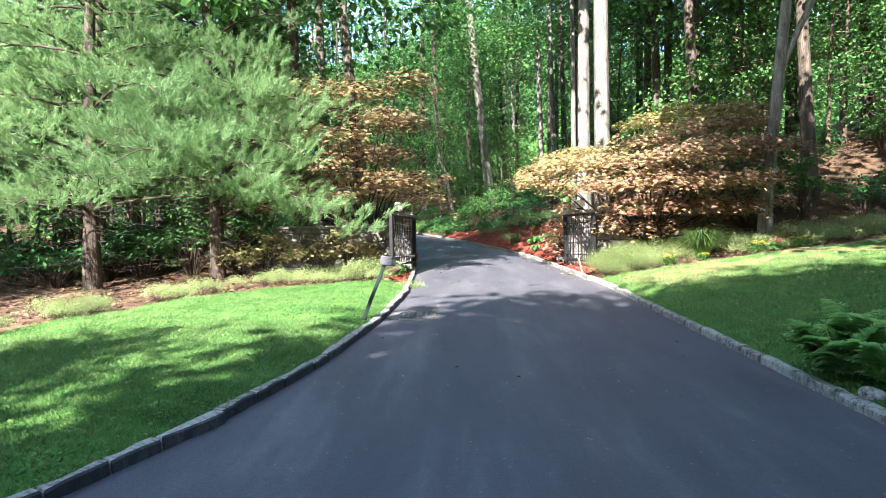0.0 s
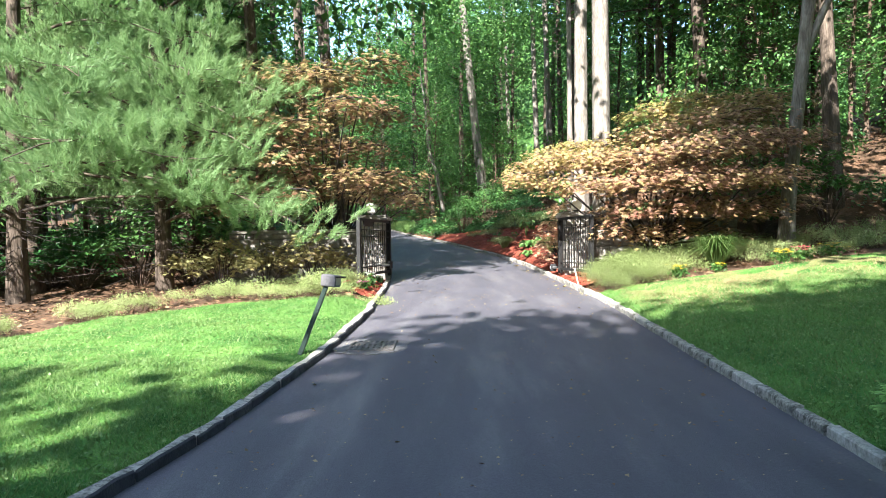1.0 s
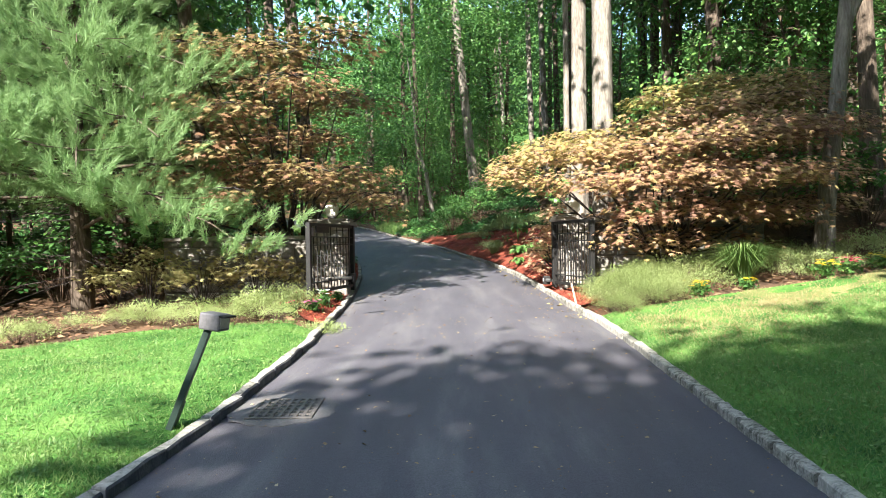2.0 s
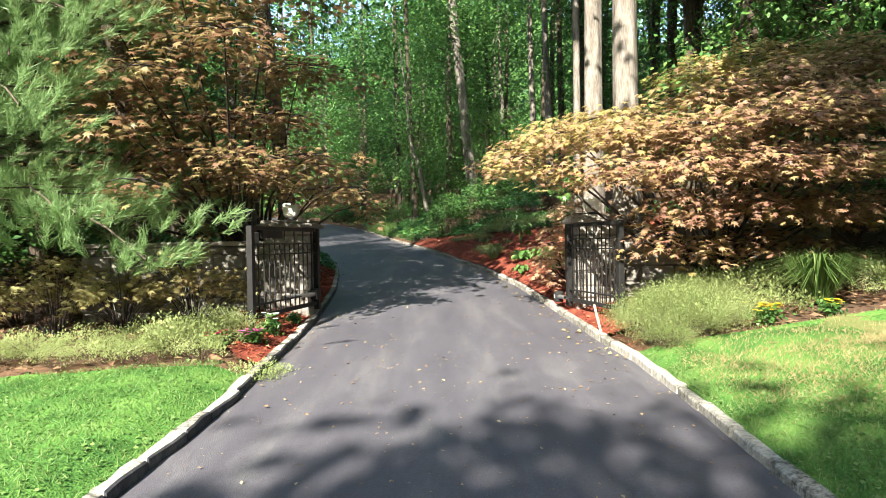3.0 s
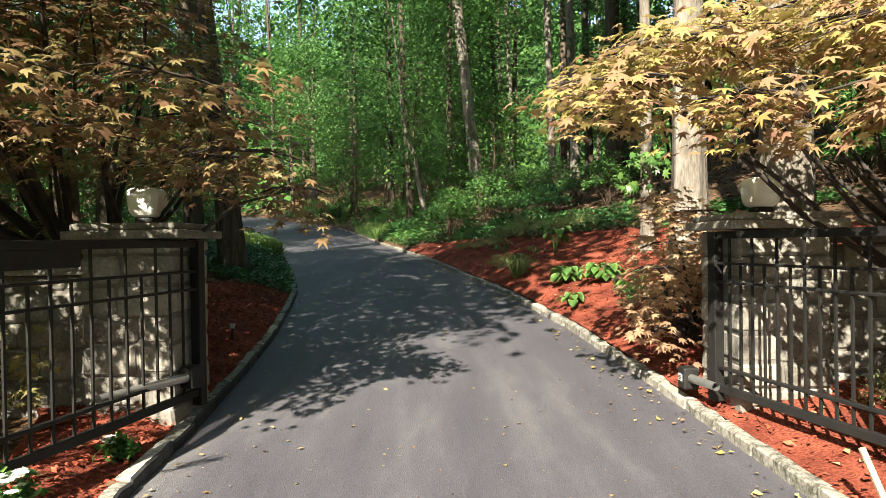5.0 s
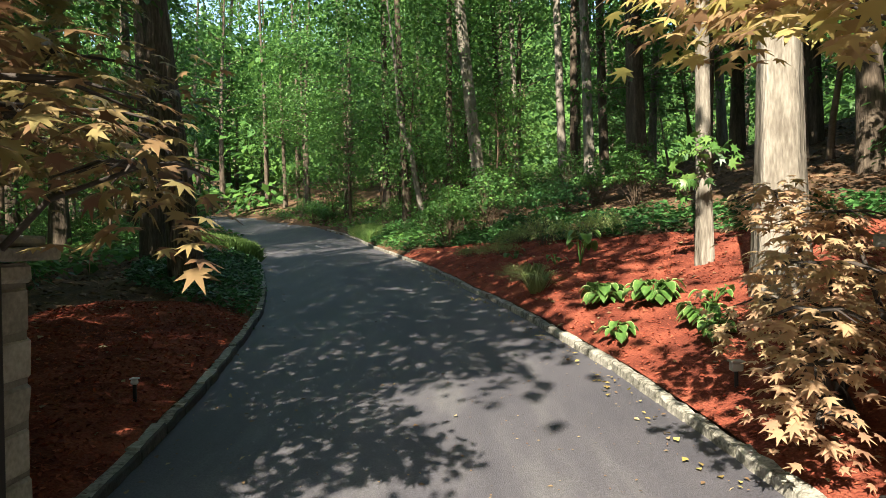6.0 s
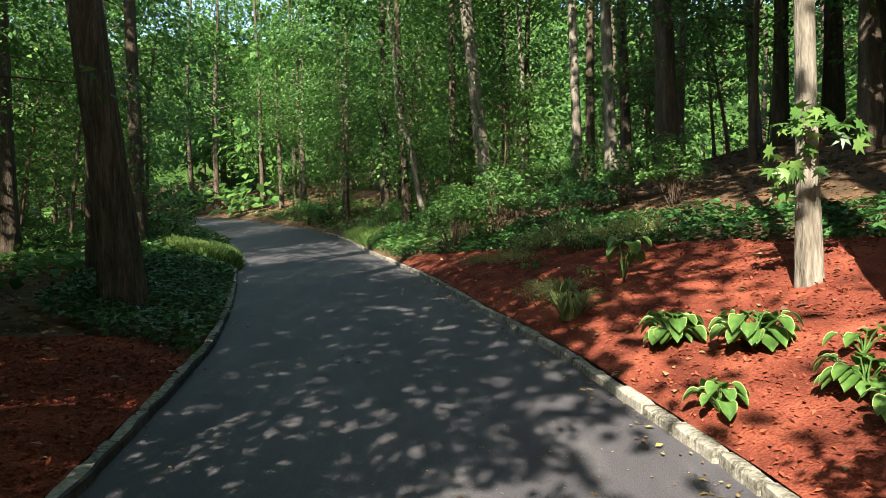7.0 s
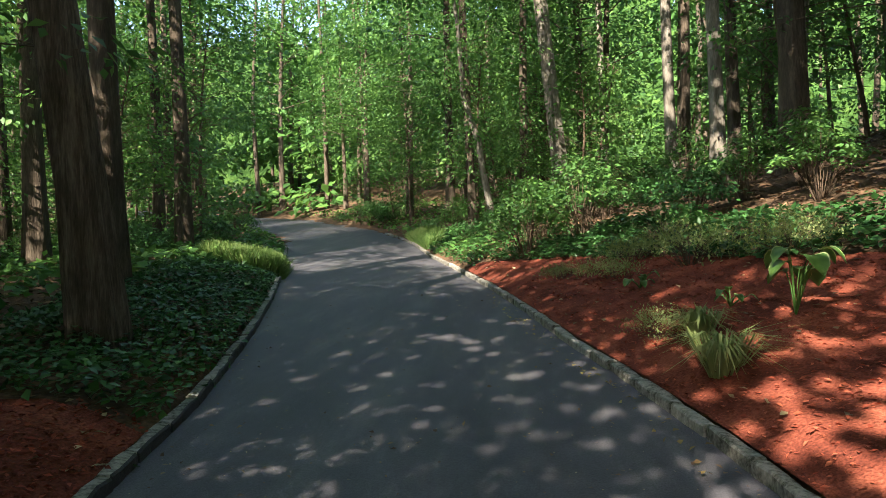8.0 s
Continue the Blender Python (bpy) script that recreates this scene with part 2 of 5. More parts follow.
PALE_BARK = rough_surface("pale_grey_bark", [(0.3, (0.07, 0.058, 0.046)), (0.48, (0.165, 0.145, 0.118)), (0.68, (0.30, 0.272, 0.23))], 6, 30, 1.0, 0.92, stretch=(1.6, 1.6, 0.3), distance=0.04, spec=0.2)
RIDGED = rough_surface("deeply_ridged_bark", [(0.3, (0.035, 0.028, 0.022)), (0.48, (0.11, 0.085, 0.065)), (0.66, (0.24, 0.195, 0.15))], 9, 40, 1.0, 0.93, stretch=(2.2, 2.2, 0.22), distance=0.07, spec=0.2)
DARK_BARK = rough_surface("ridged_dark_bark", [(0.3, (0.030, 0.024, 0.018)), (0.5, (0.085, 0.065, 0.048)), (0.7, (0.17, 0.135, 0.10))], 7, 34, 1.0, 0.93, stretch=(1.8, 1.8, 0.28), distance=0.05, spec=0.2)
TWIG = rough_surface("brown_twig", [(0.3, (0.05, 0.032, 0.02)), (0.7, (0.15, 0.10, 0.065))], 9, 50, 0.5, 0.9)
DARK_TWIG = rough_surface("dark_maple_bark", [(0.3, (0.018, 0.014, 0.012)), (0.7, (0.06, 0.046, 0.038))], 9, 50, 0.5, 0.9)
DISTANCE = rough_surface("distant_canopy", [(0.3, (0.012, 0.03, 0.008)), (0.5, (0.035, 0.08, 0.018)), (0.7, (0.09, 0.16, 0.035))], 0.5, 3.0, 1.0, 0.95, distance=0.6, spec=0.1)
PINE_NEEDLE = foliage("pine_needle", [(0.15, (0.12, 0.21, 0.08)), (0.5, (0.21, 0.33, 0.13)), (0.85, (0.30, 0.43, 0.17))], 0.42, 0.5, 1.5, 0.3)
OAK_LEAF = foliage("woodland_leaf", [(0.1, (0.04, 0.10, 0.03)), (0.45, (0.078, 0.19, 0.045)), (0.8, (0.15, 0.28, 0.06)), (1.0, (0.23, 0.31, 0.065))], 0.40, 0.5, 0.35)
YOUNG_LEAF = foliage("understory_leaf", [(0.1, (0.045, 0.115, 0.032)), (0.5, (0.09, 0.215, 0.05)), (0.85, (0.20, 0.34, 0.075))], 0.40, 0.5, 0.5)
RED_MAPLE = foliage("bronze_maple_leaf", [(0.10, (0.14, 0.06, 0.05)), (0.30, (0.28, 0.155, 0.10)), (0.44, (0.35, 0.235, 0.12)), (0.58, (0.36, 0.29, 0.10)), (0.8, (0.27, 0.29, 0.08))], 0.38, 0.5, 0.7, 0.32)
DUSK_MAPLE = foliage("maroon_green_maple_leaf", [(0.10, (0.11, 0.045, 0.035)), (0.32, (0.20, 0.115, 0.06)), (0.5, (0.26, 0.20, 0.085)), (0.68, (0.32, 0.28, 0.11)), (0.85, (0.30, 0.31, 0.13))], 0.36, 0.5, 0.7, 0.35)
TAN_MAPLE = foliage("olive_tan_maple_leaf", [(0.1, (0.20, 0.13, 0.07)), (0.4, (0.31, 0.27, 0.11)), (0.8, (0.40, 0.40, 0.17))], 0.42, 0.5, 0.9, 0.3)
PEACH_MAPLE = foliage("peach_maple_leaf", [(0.1, (0.27, 0.13, 0.09)), (0.4, (0.42, 0.26, 0.16)), (0.8, (0.48, 0.37, 0.20))], 0.42, 0.5, 1.2, 0.3)
GRASS = foliage("grass_blade", [(0.1, (0.07, 0.145, 0.035)), (0.5, (0.135, 0.235, 0.06)), (0.9, (0.24, 0.30, 0.11))], 0.35, 0.5, 0.9)
DRY_GRASS = foliage("dry_grass_blade", [(0.1, (0.15, 0.115, 0.04)), (0.5, (0.27, 0.205, 0.09)), (0.9, (0.40, 0.31, 0.17))], 0.3, 0.6, 0.9)
IVY = foliage("ground_cover_leaf", [(0.1, (0.022, 0.07, 0.022)), (0.5, (0.05, 0.145, 0.04)), (0.9, (0.09, 0.22, 0.055))], 0.3, 0.38, 0.9)
BORDER = foliage("border_plant_leaf", [(0.1, (0.15, 0.20, 0.06)), (0.5, (0.29, 0.36, 0.13)), (0.9, (0.43, 0.48, 0.22))], 0.45, 0.6, 1.2, 0.22)
WEED = foliage("weed_leaf", [(0.1, (0.09, 0.15, 0.035)), (0.5, (0.20, 0.30, 0.08)), (0.9, (0.32, 0.42, 0.15))], 0.35, 0.5, 1.4)
HOSTA = foliage("hosta_leaf", [(0.1, (0.035, 0.095, 0.025)), (0.5, (0.08, 0.18, 0.04)), (0.9, (0.17, 0.28, 0.07))], 0.35, 0.4, 2.0)
HOSTA_RIM = plain("hosta_leaf_rim", (0.25, 0.31, 0.12), 0.5)
FERN = foliage("fern_frond", [(0.1, (0.17, 0.33, 0.08)), (0.5, (0.28, 0.47, 0.13)), (0.9, (0.39, 0.56, 0.20))], 0.5, 0.6, 1.5)
LITTER = foliage("fallen_leaf", [(0.1, (0.09, 0.05, 0.028)), (0.4, (0.22, 0.14, 0.075)), (0.7, (0.36, 0.28, 0.15)), (1.0, (0.48, 0.44, 0.34))], 0.15, 0.7, 3.0)
YELLOW_LITTER = foliage("yellowed_fallen_leaf", [(0.1, (0.16, 0.10, 0.04)), (0.45, (0.36, 0.27, 0.08)), (0.75, (0.50, 0.42, 0.14)), (1.0, (0.55, 0.50, 0.30))], 0.15, 0.7, 3.0)
FLOOR_LITTER = foliage("brown_fallen_leaf", [(0.1, (0.06, 0.032, 0.02)), (0.4, (0.15, 0.085, 0.048)), (0.7, (0.25, 0.15, 0.08)), (1.0, (0.33, 0.22, 0.13))], 0.1, 0.75, 3.0)
CHIP = foliage("bark_chip", [(0.1, (0.10, 0.018, 0.010)), (0.5, (0.26, 0.05, 0.025)), (0.9, (0.42, 0.11, 0.055))], 0.0, 0.9, 2.0)
YELLOW = foliage("yellow_petal", [(0.2, (0.55, 0.38, 0.01)), (0.8, (0.75, 0.60, 0.03))], 0.3)
CRIMSON = foliage("crimson_petal", [(0.2, (0.45, 0.02, 0.06)), (0.8, (0.60, 0.06, 0.18))], 0.3)
PINK = foliage("pink_petal", [(0.2, (0.55, 0.04, 0.22)), (0.8, (0.65, 0.22, 0.45))], 0.3)
WHITE = foliage("white_petal", [(0.2, (0.62, 0.66, 0.55)), (0.8, (0.78, 0.80, 0.74))], 0.3)
PATHGREY = plain("weathered_grey_lamp_plastic", (0.30, 0.29, 0.26), 0.5)
OPAL = plain("opal_lamp_glass", (0.84, 0.82, 0.74), 0.25)
BOXGREY = rough_surface("weathered_grey_box", [(0.3, (0.09, 0.085, 0.085)), (0.7, (0.20, 0.19, 0.19))], 6, 50, 0.3, 0.6)
POSTGREEN = rough_surface("dark_green_post", [(0.3, (0.012, 0.03, 0.022)), (0.7, (0.03, 0.055, 0.04))], 8, 50, 0.3, 0.55)
LABELWHITE = plain("white_label", (0.7, 0.7, 0.68), 0.5)
PRINT_PIT_DARK = plain("dark_print_and_pit_shade", (0.03, 0.03, 0.03), 0.6)
WOODSTAKE = rough_surface("pale_wood_stake", [(0.3, (0.30, 0.22, 0.13)), (0.7, (0.50, 0.40, 0.27))], 6, 60, 0.4, 0.8)


# ---- ground, road, kerbs ----
def edges(y):
    return np.interp(y, LEFT_Y, LEFT_X), np.interp(y, RIGHT_Y, RIGHT_X)


def sheet(xs, ys, height, keep=None):
    """A grid of quads over xs and ys; keep(x, y) tells which vertices belong."""
    gx, gy = np.meshgrid(xs, ys)
    z = height(gx, gy)
    nx, ny = len(xs), len(ys)
    i, j = np.meshgrid(np.arange(ny - 1), np.arange(nx - 1), indexing="ij")
    q = np.stack([i * nx + j, i * nx + j + 1, (i + 1) * nx + j + 1, (i + 1) * nx + j], -1).reshape(-1, 4)
    v = np.stack([gx, gy, z], -1).reshape(-1, 3)
    if keep is not None:
        ok = keep(gx, gy).ravel()
        q = q[ok[q].all(1)]
        used = np.unique(q)
        back = np.zeros(len(v), int)
        back[used] = np.arange(len(used))
        v, q = v[used], back[q]
    return Bag().add(v, q)


def outside(x, y):
    """Distance out from the nearer kerb line; negative on the road."""
    l, r = edges(y)
    return np.maximum(x - r, l - x)


def wobble(x, y):
    return 0.025 * np.sin(2.3 * x + 1.1 * y) * np.sin(1.7 * y - 0.6 * x) + 0.012 * np.sin(7.1 * x) * np.sin(6.3 * y)


def soil_z(x, y):
    out = outside(x, y)
    return np.where(out < 0.09, road_z(y) - 0.08, ground_z(x, y) + wobble(x, y) * np.clip(out, 0, 1.5))


axis_x = np.concatenate([np.linspace(-400, -60, 18), np.linspace(-55, -9, 36), np.arange(-8.4, 8.4, 0.2), np.linspace(9, 60, 46), np.linspace(70, 400, 18)])
axis_y = np.concatenate([np.linspace(-300, -30, 16), np.linspace(-26, -1, 26), np.arange(-0.6, 42, 0.3), np.linspace(42.5, 100, 50), np.linspace(110, 500, 20)])
def sheet_z(x, y):
    """The soil sheet keeps a little below the lawns and beds that lie on it."""
    return soil_z(x, y) - 0.045 * ((y < 13.2) | ((outside(x, y) < 3.8) & (y < 31)))


ground = part("ground", sheet(axis_x, axis_y, sheet_z).mesh("ground", True), SOIL)
tagged(ground, "brown woodland soil strewn with fallen leaves", "ground", kind="structure")


def road_mesh():
    ys = np.concatenate([np.linspace(-30, 2, 17), np.arange(2.4, 46, 0.4), np.linspace(47, 90, 30)])
    l, r = edges(ys)
    t = np.linspace(0, 1, 13)
    x = l[:, None] - 0.04 + (r - l + 0.08)[:, None] * t
    y = np.repeat(ys[:, None], 13, 1)
    z = road_z(y) + 0.02 * (1 - (2 * t - 1) ** 2)[None] + 0.004 * np.sin(3 * x) * np.sin(1.3 * y) - 0.005
    i, j = np.meshgrid(np.arange(len(ys) - 1), np.arange(12), indexing="ij")
    q = np.stack([i * 13 + j, i * 13 + j + 1, (i + 1) * 13 + j + 1, (i + 1) * 13 + j], -1).reshape(-1, 4)
    return Bag().add(np.stack([x, y, z], -1), q).mesh("road", True)


road = tagged(part("road", road_mesh(), ASPHALT), "dark sealed asphalt driveway with dusty worn streaks", "driveway", kind="structure")


def left_lawn_edge(x):
    return np.interp(x, [-14, -9, -7.5, -6.4, -5.9, -5, -3.2, -1], [-2, 3, 6.2, 8.6, 10.0, 11.2, 12.0, 12.2])


def right_lawn_edge(x):
    return np.interp(x, [2.8, 3.8, 5, 6.5, 9, 16], [12.6, 12.7, 12.9, 13.1, 13.6, 15.0])


def in_left_lawn(x, y):
    l, _ = edges(y)
    return (x < l - 0.1) & (y < left_lawn_edge(x)) & (x > -14)


def in_right_lawn(x, y):
    _, r = edges(y)
    return (x > r + 0.1) & (y < right_lawn_edge(x)) & (x < 16)


def in_right_dry(x, y):
    return in_right_lawn(x, y) & (y > right_lawn_edge(x) - 1.2 - 0.4 * np.sin(1.7 * x)) & (x > 3.4)


def in_right_mulch(x, y):
    _, r = edges(y)
    d = x - r
    return (d > 0.09) & (y > 12.75) & (y < 30.5) & (d < np.interp(y, [12.7, 14, 16, 18, 20, 23, 26, 28, 30.5], [0.5, 0.7, 1.5, 3.6, 3.6, 2.6, 1.8, 1.3, 0.3]) + 0.15 * np.sin(2 * y))


def in_left_mulch(x, y):
    l, _ = edges(y)
    d = l - x
    return (d > 0.09) & (y > 12.4) & (y < 20.9) & (d < np.interp(y, [12.4, 13.5, 15, 17, 20, 20.9], [0.3, 0.75, 0.9, 2.2, 1.8, 0.6]) + 0.1 * np.sin(3 * y))


def over(lift):
    return lambda x, y: ground_z(x, y) + wobble(x, y) * np.clip(outside(x, y), 0, 1.5) + lift


def strip(ys, inner, outer, lift, columns=30):
    """A sheet between two lines x = inner(y) and x = outer(y), laid on the soil."""
    t = np.linspace(0, 1, columns) ** 1.5
    x = inner[:, None] + (outer - inner)[:, None] * t
    y = np.repeat(ys[:, None], columns, 1)
    i, j = np.meshgrid(np.arange(len(ys) - 1), np.arange(columns - 1), indexing="ij")
    q = np.stack([i * columns + j, i * columns + j + 1, (i + 1) * columns + j + 1, (i + 1) * columns + j], -1).reshape(-1, 4)
    return Bag().add(np.stack([x, y, over(lift)(x, y)], -1), q)


lawn_y = np.arange(-8, 12.2, 0.2)
left_rows = strip(lawn_y, edges(lawn_y)[0] - 0.09, np.minimum(np.interp(lawn_y, [-2, 3, 6.2, 8.6, 10.0, 11.2, 12.0, 12.2], [-14, -9, -7.5, -6.4, -5.9, -5, -3.2, -1.1]), edges(lawn_y)[0] - 0.1), 0.012, 50)
lawn_y = np.arange(-8, 15, 0.2)
right_rows = strip(lawn_y, np.maximum(edges(lawn_y)[1] + 0.09, np.interp(lawn_y, [12.5, 12.6, 12.7, 12.9, 13.1, 13.6, 15.0], [2.6, 2.8, 3.8, 5, 6.5, 9, 15.9])), np.full(len(lawn_y), 16.0), 0.012, 60)
tagged(part("lawn", left_rows.mesh("lawn", True), TURF), "mown green lawn with clover beside the driveway", "lawn", "lawns", "structure")
tagged(part("lawn", right_rows.mesh("lawn", True), TURF), "mown green lawn fading to dry grass at its border", "lawn", "lawns", "structure")
dry_rows = sheet(np.arange(3.3, 14, 0.08), np.arange(10.2, 15, 0.08), over(0.018), lambda x, y: in_right_dry(x, y) & (x > 4.5 + 0.5 * np.sin(4 * y)) & (np.sin(3.1 * x + 1.3 * y) + np.sin(5.3 * y - 2.1 * x) > -1.1))
tagged(part("dry_lawn", dry_rows.mesh("dry_lawn", True), DRYTURF), "strip of dry tan turf along the flower border", "lawn", "lawns", "structure")
bed_y = np.arange(13.45, 30.5, 0.12)
bed_in = edges(bed_y)[1] + 0.09
bed_right = strip(bed_y, bed_in, bed_in + np.interp(bed_y, [13, 13.3, 14, 16, 18, 20, 23, 26, 28, 30.5], [0.12, 0.4, 0.7, 1.5, 3.6, 3.6, 2.6, 1.8, 1.3, 0.3]) + 0.06 * np.sin(2 * bed_y), 0.02, 40)
bed_y = np.arange(12.4, 20.9, 0.12)
bed_in = edges(bed_y)[0] - 0.09
bed_left = strip(bed_y, bed_in, bed_in - np.interp(bed_y, [12.4, 13.5, 15, 17, 20, 20.9], [0.3, 0.75, 0.9, 2.2, 1.8, 0.6]) - 0.1 * np.sin(3 * bed_y), 0.02, 30)
tagged(part("mulch_bed", bed_right.mesh("mulch", True), MULCH), "planting bed of red bark mulch behind the kerb", "mulch bed", "mulch beds", "structure")
tagged(part("mulch_bed", bed_left.mesh("mulch", True), MULCH), "shaded bed of red bark mulch behind the kerb", "mulch bed", "mulch beds", "structure")


def stuff(name, bag, mat, label, category):
    return tagged(part(name, bag, mat), label, category, kind="stuff")


def sample(g, n, x0, x1, y0, y1, inside):
    p = np.column_stack([g.uniform(x0, x1, n), g.uniform(y0, y1, n)])
    return p[inside(p[:, 0], p[:, 1])]


def blades(g, p, tall, wide, lean=0.35, shape=BLADE):
    at = np.column_stack([p, soil_z(p[:, 0], p[:, 1]) + 0.008])
    tips = np.column_stack([g.normal(0, lean, (len(p), 2)), np.ones(len(p))])
    ups = np.column_stack([g.normal(0, 1, (len(p), 2)), np.zeros(len(p))])
    bag = Bag()
    leaves(bag, at, tips, ups, g.uniform(0.6, 1.3, len(p)) * tall, shape, wide)
    return bag


p = np.concatenate([sample(rng, 110000, -9, -0.8, 2, 12.4, in_left_lawn), sample(rng, 90000, -6, -0.8, 2.5, 8, in_left_lawn)])
stuff("grass", blades(rng, p, 0.048, 1.5, 0.7), GRASS, "short green grass blades of the mown lawn", "grass")
p = np.concatenate([sample(rng, 90000, 2.8, 12, 4, 14.4, in_right_lawn), sample(rng, 70000, 2.8, 7, 4, 12, in_right_lawn)])
dry = rng.random(len(p)) < 0.85 * np.clip((p[:, 1] - right_lawn_edge(p[:, 0]) + 2.3 + 0.5 * np.sin(1.9 * p[:, 0])) / 1.3, 0.04, 1) * (p[:, 0] > 3.1)
stuff("grass", blades(rng, p[~dry], 0.048, 1.5, 0.7), GRASS, "short green grass blades of the mown lawn", "grass")
stuff("dry_grass", blades(rng, p[dry], 0.045, 1.5, 0.8), DRY_GRASS, "dry straw-coloured grass along the lawn border", "grass")
for inside, span in ((in_left_lawn, (-7, -0.9, 2.5, 12.3)), (in_right_lawn, (2.9, 9, 4, 12.5))):
    p = sample(rng, 9000, *span, inside)
    p = p[~in_right_dry(p[:, 0], p[:, 1])]
    at = np.column_stack([p, soil_z(p[:, 0], p[:, 1]) + rng.uniform(0.02, 0.045, len(p))])
    bag = Bag()
    leaves(bag, at, np.column_stack([rng.normal(0, 1, (len(p), 2)), rng.normal(0, 0.2, len(p))]), np.array([0, 0, 1.0]) + rng.normal(0, 0.3, (len(p), 3)), 0.034, OVAL, 1.4)
    stuff("clover", bag, GRASS, "small clover leaves among the grass", "clover")

# longer tufts that the mower missed along the kerbs
p = np.concatenate([sample(rng, 60000, -6, -0.8, 2, 12.4, lambda x, y: in_left_lawn(x, y) & (outside(x, y) < 0.17)), sample(rng, 60000, 2, 6, 4, 12.4, lambda x, y: in_right_lawn(x, y) & (outside(x, y) < 0.17))])
p = p[np.sin(5.1 * p[:, 1]) + np.sin(11.3 * p[:, 1] + 1) + rng.normal(0, 0.8, len(p)) > -0.4]
stuff("edge_grass", blades(rng, p, 0.075, 0.9, 0.8), GRASS, "longer grass tufts spilling over the kerb", "grass")

# bark chips on the beds
for inside, span in ((in_right_mulch, (0.5, 6.5, 12.8, 27)), (in_left_mulch, (-4.5, -0.9, 12.5, 21))):
    p = sample(rng, 26000, *span, inside)
    at = np.column_stack([p, soil_z(p[:, 0], p[:, 1]) + rng.uniform(0.022, 0.045, len(p))])
    bag = Bag()
    leaves(bag, at, np.column_stack([rng.normal(0, 1, (len(p), 2)), rng.normal(0, 0.25, len(p))]), np.array([0, 0, 1.0]) + rng.normal(0, 0.35, (len(p), 3)), rng.uniform(0.02, 0.06, len(p)), OVAL, 0.8)
    stuff("mulch_chips", bag, CHIP, "loose red bark chips", "mulch")


def fallen(p, z, size, lift=0.008):
    at = np.column_stack([p, z + lift])
    bag = Bag()
    leaves(bag, at, np.column_stack([rng.normal(0, 1, (len(p), 2)), rng.normal(0, 0.15, len(p))]), np.array([0, 0, 1.0]) + rng.normal(0, 0.25, (len(p), 3)), size * rng.uniform(0.6, 1.3, len(p)), OVAL, 1.1)
    return bag


def on_road(x, y):
    return outside(x, y) < -0.05


p = np.concatenate([sample(rng, 420, -2.5, 3, 5, 14, on_road), sample(rng, 1500, -6, 3, 10.5, 34, on_road), sample(rng, 5000, -6, 3, 12, 32, lambda x, y: on_road(x, y) & (outside(x, y) > -0.3))])
stuff("fallen_leaves", fallen(p, road_z(p[:, 1]) + 0.012, 0.038), LITTER, "small dry fallen leaves on the asphalt", "leaf litter")
p = sample(rng, 2600, -2, 3.2, 12, 27, lambda x, y: on_road(x, y) & (x > np.interp(y, RIGHT_Y, RIGHT_X) - 0.32))
stuff("gutter_leaves", fallen(p, road_z(p[:, 1]) + 0.014, 0.055), YELLOW_LITTER, "yellow fallen leaves lying in the gutter", "leaf litter")
p = sample(rng, 5200, -6, 3.2, 2.5, 26, on_road)
crumbs = fallen(p, road_z(p[:, 1]) + 0.012, 0.017)
stuff("grit", crumbs, LITTER, "tiny pale crumbs and twigs scattered on the asphalt", "grit")
p = sample(rng, 2600, -6, 7, 12.5, 30, lambda x, y: in_right_mulch(x, y) | in_left_mulch(x, y))
stuff("fallen_leaves", fallen(p, soil_z(p[:, 0], p[:, 1]) + 0.03, 0.07), LITTER, "dry fallen leaves on the mulch beds", "leaf litter")


def wood_floor(x, y):
    return (outside(x, y) > 0.3) & ~in_left_lawn(x, y) & ~in_right_lawn(x, y) & ~in_right_mulch(x, y) & ~in_left_mulch(x, y)


p = np.concatenate([sample(rng, 30000, -13, 14, 9, 36, wood_floor), sample(rng, 16000, -35, 35, 20, 60, wood_floor)])
stuff("fallen_leaves", fallen(p, soil_z(p[:, 0], p[:, 1]) + 0.01, 0.10), FLOOR_LITTER, "brown fallen leaves over the woodland floor", "leaf litter")


def kerb_shapes(side):
    made = []
    for k in range(7):
        bm = box(1.0, 0.10, 0.18, (0, 0, -0.09), 0.0)
        bmesh.ops.subdivide_edges(bm, edges=[e for e in bm.edges if abs((e.verts[0].co - e.verts[1].co).x) > 0.5], cuts=2)
        r = random.Random(40 + k)
        for v in bm.verts:
            v.co.y += r.uniform(-0.009, 0.009)
            v.co.z += r.uniform(-0.010, 0.010) if v.co.z > 0 else 0
        bmesh.ops.bevel(bm, geom=[e for e in bm.edges if e.calc_face_angle(0) > 0.5], offset=0.013, segments=1, profile=0.5, affect="EDGES")
        me = bpy.data.meshes.new("kerb_stone")
        bm.to_mesh(me)
        bm.free()
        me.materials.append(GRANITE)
        me.materials.append(DARK_GRANITE)
        # left kerb: faces towards the road take the darker granite
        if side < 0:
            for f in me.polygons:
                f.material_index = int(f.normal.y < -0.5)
        made.append(me)
    return made


